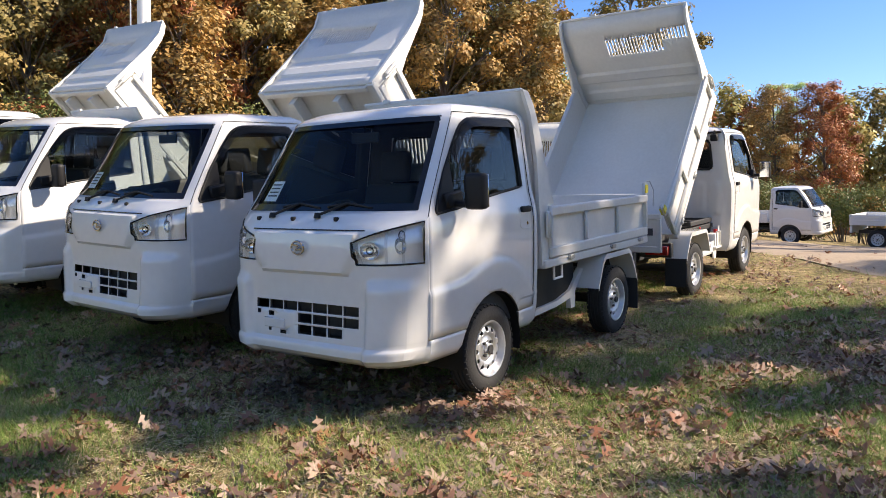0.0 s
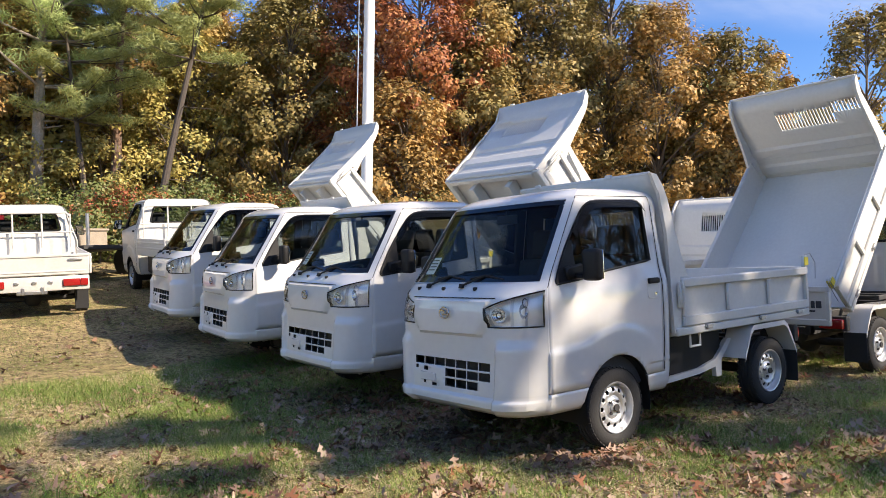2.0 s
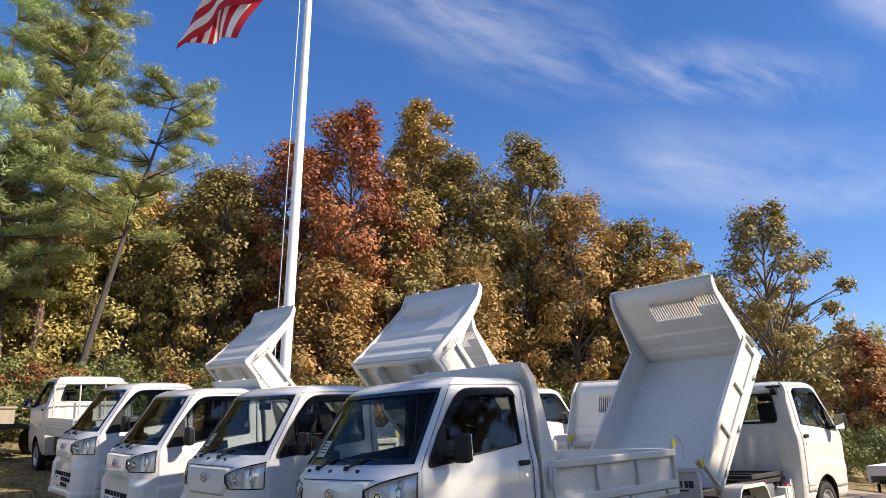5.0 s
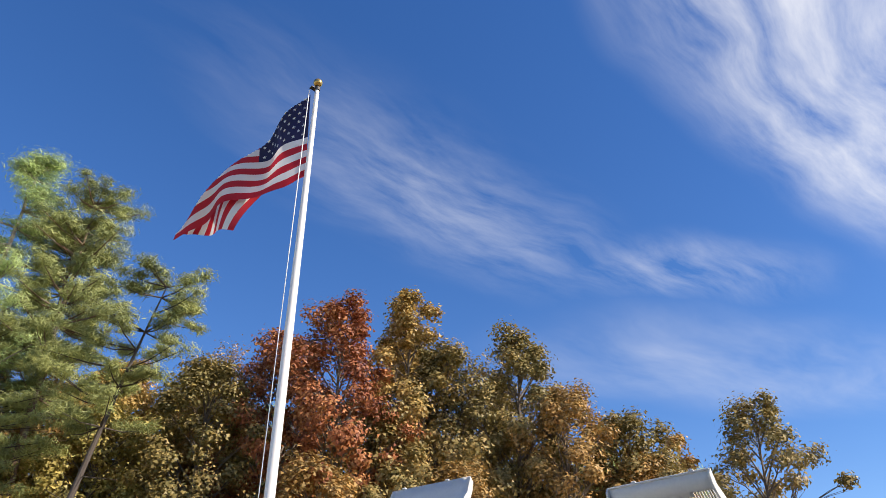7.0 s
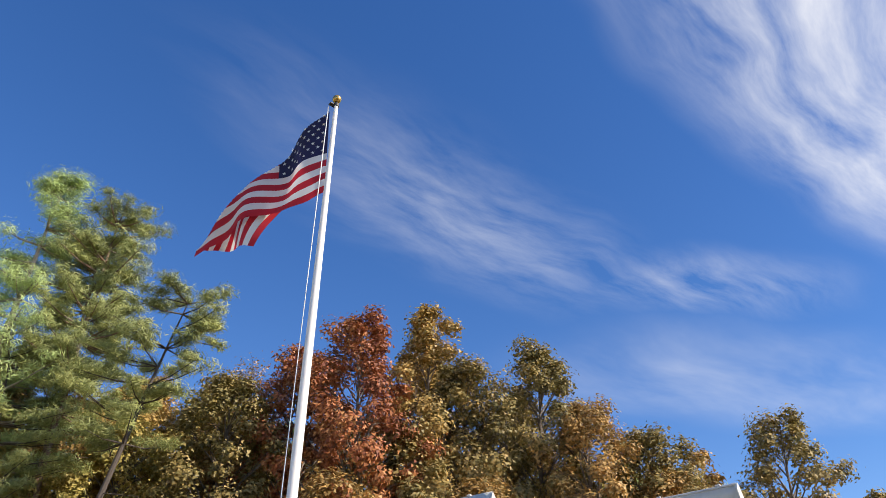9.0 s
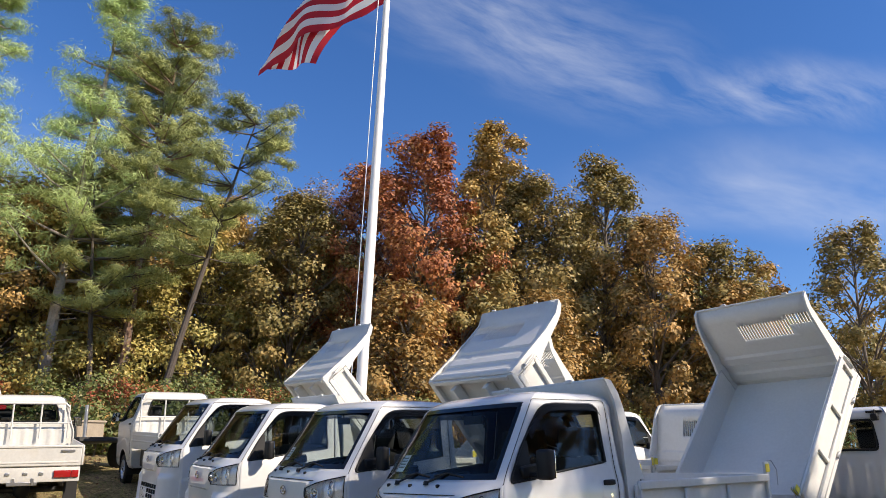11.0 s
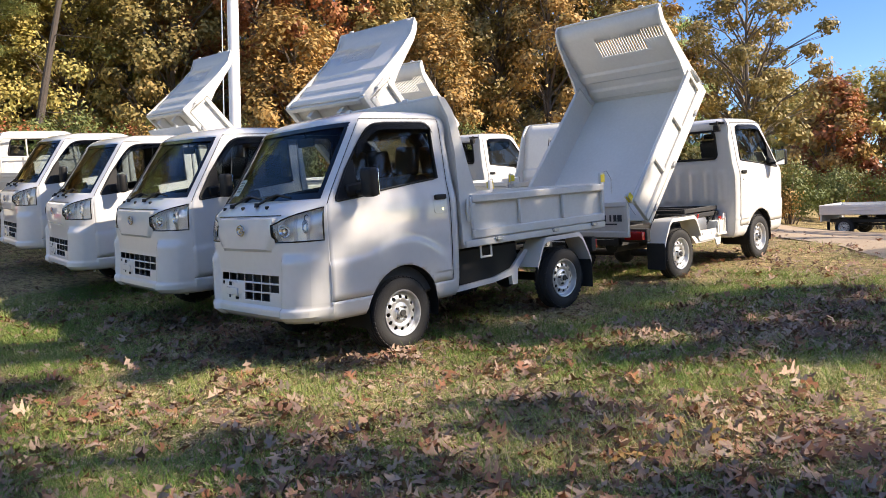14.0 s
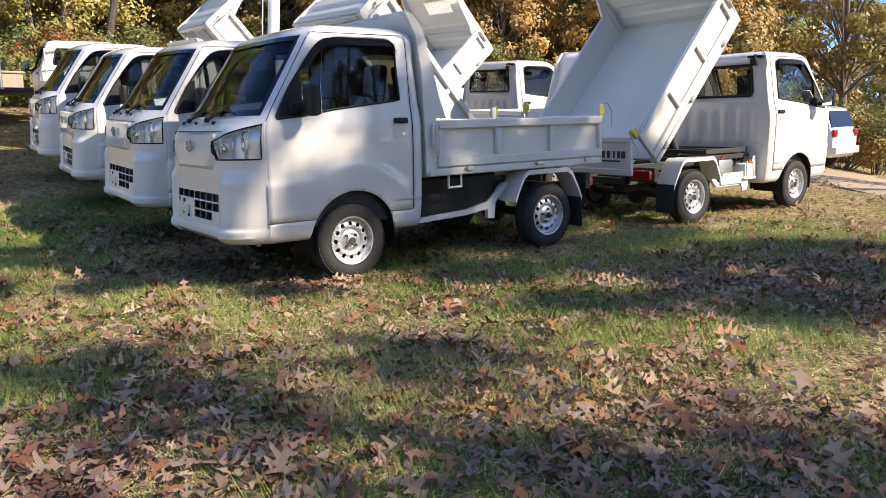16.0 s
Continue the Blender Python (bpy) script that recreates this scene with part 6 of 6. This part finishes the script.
def cloth(a, b):
    """A point of the flag: a along the fly, b down the hoist. Its upper fly corner has dropped over a slanting crease and hangs behind."""
    s, t = LONG * a, HOIST * b
    d = s * FOLD.y - t * FOLD.x
    back = 0.0
    if d > 0:
        s, t = s - 1.9 * d * FOLD.y, t + 1.9 * d * FOLD.x
        back = min(0.5 * d, 0.16)
    sag = 0.07 * s + 0.03 * s * s
    w = (0.17 * math.sin(2.3 * s + 1.1 * t) + 0.07 * math.sin(4.9 * s - 1.3 * t)) * min(1, 0.8 * s)
    return flag_top + FLY * (0.93 * s - 0.05 * t) - Vector((0, 0, t + sag)) + SIDE * (w - back)


flag = plain("flag", at=Matrix.Translation(flag_top))
tagged(flag, "striped red, white and blue flag half unfurled", "flag")
inv = Matrix.Translation(-flag_top)


def band(name, a0, a1, b0, b1, mat, n, m):
    bm = bmesh.new()
    sheet(bm, [[inv @ cloth(a0 + (a1 - a0) * i / n, b0 + (b1 - b0) * j / m) for i in range(n + 1)] for j in range(m + 1)])
    return part(name, bm, M[mat], flag, tidy=True)


for k in range(13):
    band("stripe", 0.40 if k < 7 else 0.0, 1.0, k / 13, (k + 1) / 13, "flag_red" if k % 2 == 0 else "flag_white", 70, 4)
field = band("canton", 0.0, 0.40, 0.0, 7 / 13, "flag_blue", 30, 28)
for row in range(9):
    for c in range(6 if row % 2 == 0 else 5):
        a = 0.40 * (0.09 + (c + (0.5 if row % 2 else 0)) * 0.165)
        b = 7 / 13 * (row + 0.9) / 9.8
        p, pa, pb = cloth(a, b), cloth(a + 0.01, b), cloth(a, b + 0.01)
        ea, eb = (pa - p).normalized(), (pb - p).normalized()
        nn = ea.cross(eb).normalized()
        for side in (1, -1):
            bm = bmesh.new()
            vs = []
            for i in range(10):
                t, q = math.pi * i / 5, 0.056 if i % 2 == 0 else 0.022
                vs.append(bm.verts.new(inv @ (p + ea * q * math.sin(t) - eb * q * math.cos(t) + nn * 0.006 * side)))
            bm.faces.new(vs)
            part("star", bm, M["flag_white"], field, tidy=False)


# ---- other vehicles and clutter ----
def station_wagon():
    car = plain("minivan")
    outline = [(-1.95, 0.34), (-2.02, 0.55), (-1.98, 0.80), (-1.80, 0.95), (-1.30, 1.05), (-0.70, 1.55), (-0.45, 1.66), (0.4, 1.72), (1.35, 1.68), (1.62, 1.60), (1.82, 1.05), (1.90, 0.85), (1.90, 0.45), (1.82, 0.32)]
    bm = bmesh.new()
    secs = []
    for x, sy, sz in ((-0.80, 0.93, 0.94), (-0.77, 0.985, 0.985), (-0.70, 1, 1), (0, 1.01, 1.01), (0.70, 1, 1), (0.77, 0.985, 0.985), (0.80, 0.93, 0.94)):
        secs.append([Vector((x * (1 - 0.16 * max(0, z - 1.0) / 0.7), y * sy, 0.9 + (z - 0.9) * sz)) for y, z in outline])
    rows = [[bm.verts.new(p) for p in s] for s in secs]
    n = len(outline)
    for a, b in zip(rows, rows[1:]):
        for i in range(n):
            bm.faces.new((a[i], a[(i + 1) % n], b[(i + 1) % n], b[i]))
    bm.faces.new(rows[0])
    bm.faces.new(rows[-1][::-1])
    part("body", bm, M["silver"], car, "silver-white rounded body", sharp=50)
    for s in (-1, 1):
        bm = bmesh.new()
        pts = [(-0.98, 1.08), (-0.55, 1.52), (0.3, 1.60), (1.25, 1.57), (1.50, 1.12)]
        vs = [bm.verts.new((s * (0.812 * (1 - 0.16 * max(0, z - 1.0) / 0.7) + 0.006), y, z)) for y, z in pts]
        bm.faces.new(vs)
        part("side_window", bm, M["gloss"], car, "dark side windows")
        bm = bmesh.new()
        box(bm, min(s * 0.56, s * 0.77), max(s * 0.56, s * 0.77), 1.83, 1.915, 0.86, 1.06, 0.02)
        part("tail_lamp", bm, M["red"], car, "red tail lamp")
        for y in (-1.25, 1.15):
            bm = bmesh.new()
            rod(bm, (s * 0.60, y, 0.30), (s * 0.815, y, 0.30), 0.30, 28)
            w = part("wheel", bm, M["rubber"], car, "black tyre")
            bm = bmesh.new()
            rod(bm, (s * 0.80, y, 0.30), (s * 0.825, y, 0.30), 0.18, 20)
            part("rim", bm, M["rim"], w, "silver hubcap")
    bm = bmesh.new()
    vs = [bm.verts.new(p) for p in ((-0.62, 1.665, 1.555), (0.62, 1.665, 1.555), (0.70, 1.815, 1.13), (-0.70, 1.815, 1.13))]
    bm.faces.new(vs)
    part("rear_window", bm, M["gloss"], car, "dark tailgate window")
    bm = bmesh.new()
    box(bm, -0.76, 0.76, 1.86, 1.98, 0.40, 0.60, 0.04, seg=2)
    part("rear_bumper", bm, M["silver"], car, "rear bumper")
    return car


van = station_wagon()
van.matrix_world = on_field(-6.9, 18.6, -86)
tagged(van, "silver-white minivan parked across the gravel drive", "car", "parked minivans")
tagged(copy_thing(van, on_field(-14.1, -3.15, -70)), "white van parked beyond the old pickup")

trailer = plain("utility_trailer", at=on_field(-12.2, -0.4, -70))
tagged(trailer, "small dark trailer carrying a tan tool box", "trailer")
bm = bmesh.new()
box(bm, -0.65, 0.65, -0.9, 0.9, 0.50, 0.58, 0.01)
rod(bm, (0, -0.9, 0.52), (0, -1.7, 0.46), 0.04, 8)
part("deck", bm, M["under"], trailer, "dark steel deck")
for s in (-1, 1):
    bm = bmesh.new()
    rod(bm, (s * 0.67, 0.1, 0.27), (s * 0.80, 0.1, 0.27), 0.27, 24)
    part("wheel", bm, M["rubber"], trailer, "black trailer wheel")
bm = bmesh.new()
box(bm, -0.30, 0.30, -0.42, 0.22, 0.585, 0.90, 0.02)
box(bm, -0.33, 0.33, -0.45, 0.25, 0.88, 0.93, 0.015)
part("tool_box", bm, M["wood"], trailer, "tan lidded box")
bm = bmesh.new()
rod(bm, (0.3, 0.5, 0.58), (0.3, 0.5, 1.2), 0.035, 10)
part("stake_post", bm, M["steel"], trailer, "upright grey post")

stake = plain("survey_stake", at=Matrix.Translation(ground_at(-4.9, 24.6)))
tagged(stake, "thin wooden stake at the drive's edge", "stake")
bm = bmesh.new()
box(bm, -0.03, 0.03, -0.02, 0.02, -0.1, 1.0, 0.004)
part("post", bm, M["wood"], stake)
bm = bmesh.new()
box(bm, -0.034, 0.034, -0.024, 0.024, 0.86, 0.98, 0.002)
part("ribbon", bm, M["yellow"], stake, "yellow tape")


# ---- grass and fallen leaves ----
def soup(name, co, faces_n, mat, kind_label, category):
    """One mesh of many like pieces; faces_n: vertices in each face, in order."""
    me = bpy.data.meshes.new(name)
    me.vertices.add(len(co))
    me.vertices.foreach_set("co", np.asarray(co, dtype=np.float32).ravel())
    n = len(co)
    me.loops.add(n)
    me.loops.foreach_set("vertex_index", np.arange(n))
    me.polygons.add(len(faces_n))
    starts = np.concatenate([[0], np.cumsum(faces_n)[:-1]])
    me.polygons.foreach_set("loop_start", starts)
    me.update(calc_edges=True)
    me.materials.append(mat)
    return tagged(new(name, me), kind_label, category, kind="stuff")


S3 = np.array(SITE.to_3x3())


def field_height(u, v):
    h = rise(u, v) - 0.012
    w = np.array([0.025 * noise.noise((a * 0.9, b * 0.9, 0)) + 0.012 * noise.noise((a * 2.7, b * 2.7, 5)) for a, b in zip(u, v)])
    return h + w


def patchy(u, v, s, k):
    return np.array([noise.noise((a * s, b * s, k)) for a, b in zip(u, v)])


GRASS = leaf_material("grass_blades", ((0.05, 0.115, 0.022), (0.12, 0.215, 0.042), (0.27, 0.33, 0.09), (0.58, 0.50, 0.25)), through_light=0.3, gain=1.05)
gr = np.random.default_rng(5)


def blades(n, h0, h1, w0, w1, lean0, lean1, near_box, far_box, share, thresh, k):
    """Tufted blades over the field, one tapering triangle each, thick near the trucks."""
    near = gr.random(n) < share
    u = np.where(near, gr.uniform(near_box[0], near_box[1], n), gr.uniform(far_box[0], far_box[1], n))
    v = np.where(near, gr.uniform(near_box[2], near_box[3], n), gr.uniform(far_box[2], far_box[3], n))
    keep = (patchy(u, v, 0.9, k) + 0.6 * patchy(u, v, 3.3, k + 1) + gr.normal(0, 0.34, n) - 2.0 * (v > road_edge(u) + gr.normal(0, 0.25, n))) > thresh
    u, v = u[keep], v[keep]
    n = len(u)
    base = np.stack([u, v, field_height(u, v) - 0.003], 1)
    ang = gr.uniform(0, 2 * np.pi, n)
    hgt = gr.uniform(h0, h1, n) * (1 + 0.3 * gr.normal(size=n)).clip(0.5, 1.7)
    wid = gr.uniform(w0, w1, n)
    lean = gr.uniform(lean0, lean1, n) * hgt
    d = np.stack([np.cos(ang), np.sin(ang), 0 * ang], 1)
    e = np.stack([-np.sin(ang), np.cos(ang), 0 * ang], 1)
    tipp = base + d * lean[:, None] + np.array([0, 0, 1.0]) * hgt[:, None]
    return np.stack([base - e * wid[:, None], base + e * wid[:, None], tipp], 1).reshape(-1, 3) @ S3.T


NEAR, WIDE = (-4.5, 6.6, -3.2, 4.6), (-11, 11, -9, 9)
co = blades(760000, 0.024, 0.082, 0.0014, 0.0028, 0.4, 1.9, NEAR, WIDE, 0.84, 0.02, 11)
soup("grass", co, np.full(len(co) // 3, 3), GRASS, "short patchy lawn grass", "grass")
STRAW = leaf_material("dead_grass", ((0.22, 0.165, 0.10), (0.42, 0.33, 0.20), (0.60, 0.49, 0.30), (0.76, 0.63, 0.40)), through_light=0.2, gain=1.0)


def thatch(n, k):
    """Dead blades lying any way in the turf, one thin triangle each."""
    near = gr.random(n) < 0.8
    u = np.where(near, gr.uniform(NEAR[0], NEAR[1], n), gr.uniform(WIDE[0], WIDE[1], n))
    v = np.where(near, gr.uniform(NEAR[2], NEAR[3], n), gr.uniform(WIDE[2], WIDE[3], n))
    keep = (patchy(u, v, 1.1, k) + gr.normal(0, 0.3, n) - 2.0 * (v > road_edge(u) + gr.normal(0, 0.25, n))) > -0.35
    u, v = u[keep], v[keep]
    n = len(u)
    base = np.stack([u, v, field_height(u, v) + gr.uniform(0.0, 0.012, n)], 1)
    ang, ln, wd = gr.uniform(0, 2 * np.pi, n), gr.uniform(0.02, 0.075, n), gr.uniform(0.0012, 0.0030, n)
    d = np.stack([np.cos(ang), np.sin(ang), gr.normal(0.12, 0.22, n)], 1) * ln[:, None]
    e = np.stack([-np.sin(ang), np.cos(ang), gr.normal(0, 0.5, n)], 1) * wd[:, None]
    return np.stack([base - e, base + e, base + d], 1).reshape(-1, 3) @ S3.T


co = thatch(430000, 15)
soup("dead_grass", co, np.full(len(co) // 3, 3), STRAW, "dry tan thatch lying in the lawn", "grass")

LITTER = leaf_material("fallen_oak_leaves", ((0.07, 0.038, 0.030), (0.15, 0.080, 0.062), (0.34, 0.245, 0.195), (0.19, 0.105, 0.078), (0.26, 0.105, 0.055), (0.42, 0.31, 0.235), (0.17, 0.095, 0.075), (0.46, 0.26, 0.09)), through_light=0.12, rough=0.45, gain=1.0)
# a lobed outline, half by half
half = ((0.0, 0.018), (0.10, 0.025), (0.19, 0.17), (0.25, 0.20), (0.31, 0.055), (0.41, 0.06), (0.52, 0.31), (0.60, 0.32), (0.60, 0.085), (0.69, 0.075), (0.81, 0.22), (0.86, 0.18), (0.85, 0.06), (1.0, 0.0))
outline = np.array([(x, y) for x, y in half] + [(x, -y) for x, y in half[-2::-1]])
outline[:, 0] -= 0.5
n = 46000
near = gr.random(n) < 0.66
u = np.where(near, gr.normal(1.7, 2.7, n), gr.uniform(-14, 12, n))
v = np.where(near, gr.normal(0.2, 2.4, n), gr.uniform(-11, 15, n))
keep = (patchy(u, v, 0.55, 21) + 0.7 * patchy(u, v, 2.0, 22) + gr.normal(0, 0.22, n) + 0.14 * (u > 2.2) - 0.08 * (u < -3.5) - 0.12 * (v > road_edge(u) + 0.5)) > 0.03
u, v = u[keep], v[keep]
n = len(u)
size = 0.034 + 0.112 * gr.random(n) ** 1.9
k = len(outline)
x = outline[None, :, 0] * size[:, None]
y = outline[None, :, 1] * size[:, None] * gr.uniform(0.85, 1.35, (n, 1)) * gr.uniform(0.75, 1.15, (n, k))
curl, fold = gr.normal(0, 5.0, (n, 1)), gr.uniform(-0.5, 1.0, (n, 1))
z = curl * x * x + fold * np.abs(y) + gr.normal(0, 0.004, (n, k))
yaw, t1, t2 = gr.uniform(0, 6.28, n), gr.normal(0, 0.32, n), gr.normal(0, 0.32, n)
p = np.stack([x, y, z], 2)
c1, s1 = np.cos(t1)[:, None], np.sin(t1)[:, None]
p = np.stack([p[..., 0], p[..., 1] * c1 - p[..., 2] * s1, p[..., 1] * s1 + p[..., 2] * c1], 2)
c1, s1 = np.cos(t2)[:, None], np.sin(t2)[:, None]
p = np.stack([p[..., 0] * c1 + p[..., 2] * s1, p[..., 1], -p[..., 0] * s1 + p[..., 2] * c1], 2)
c1, s1 = np.cos(yaw)[:, None], np.sin(yaw)[:, None]
p = np.stack([p[..., 0] * c1 - p[..., 1] * s1, p[..., 0] * s1 + p[..., 1] * c1, p[..., 2]], 2)
lift = field_height(u, v) + 0.016 - np.minimum(p[..., 2].min(1), 0) * 0.6
p = p + np.stack([u, v, lift], 1)[:, None, :]
soup("fallen_leaves", p.reshape(-1, 3) @ S3.T, np.full(n, k), LITTER, "dry brown and orange oak leaves on grass", "leaves")

# crumbled bits of leaf and small leaves, four corners each
n = 70000
near = gr.random(n) < 0.55
u = np.where(near, gr.normal(1.6, 3.0, n), gr.uniform(-14, 12, n))
v = np.where(near, gr.normal(0.2, 2.5, n), gr.uniform(-11, 14, n))
keep = (patchy(u, v, 0.7, 31) + 0.5 * patchy(u, v, 2.6, 32) + gr.normal(0, 0.25, n)) > -0.05
u, v = u[keep], v[keep]
n = len(u)
ln = 0.008 + 0.026 * gr.random(n) ** 2
ang = gr.uniform(0, 2 * np.pi, n)
a = np.stack([np.cos(ang), np.sin(ang), gr.normal(0, 0.35, n)], 1) * ln[:, None]
b = np.stack([-np.sin(ang), np.cos(ang), gr.normal(0, 0.35, n)], 1) * (ln * gr.uniform(0.3, 0.75, n))[:, None]
c = np.stack([u, v, field_height(u, v) + 0.012 + ln * 0.25], 1)
skew = a * gr.uniform(-0.35, 0.35, n)[:, None]
p = np.stack([c - a, c + b + skew, c + a + np.array([0, 0, 1.0]) * (ln * gr.normal(0, 0.3, n))[:, None], c - b + skew], 1)
soup("leaf_crumbs", p.reshape(-1, 3) @ S3.T, np.full(n, 4), LITTER, "small crumbled brown leaf bits", "leaves")
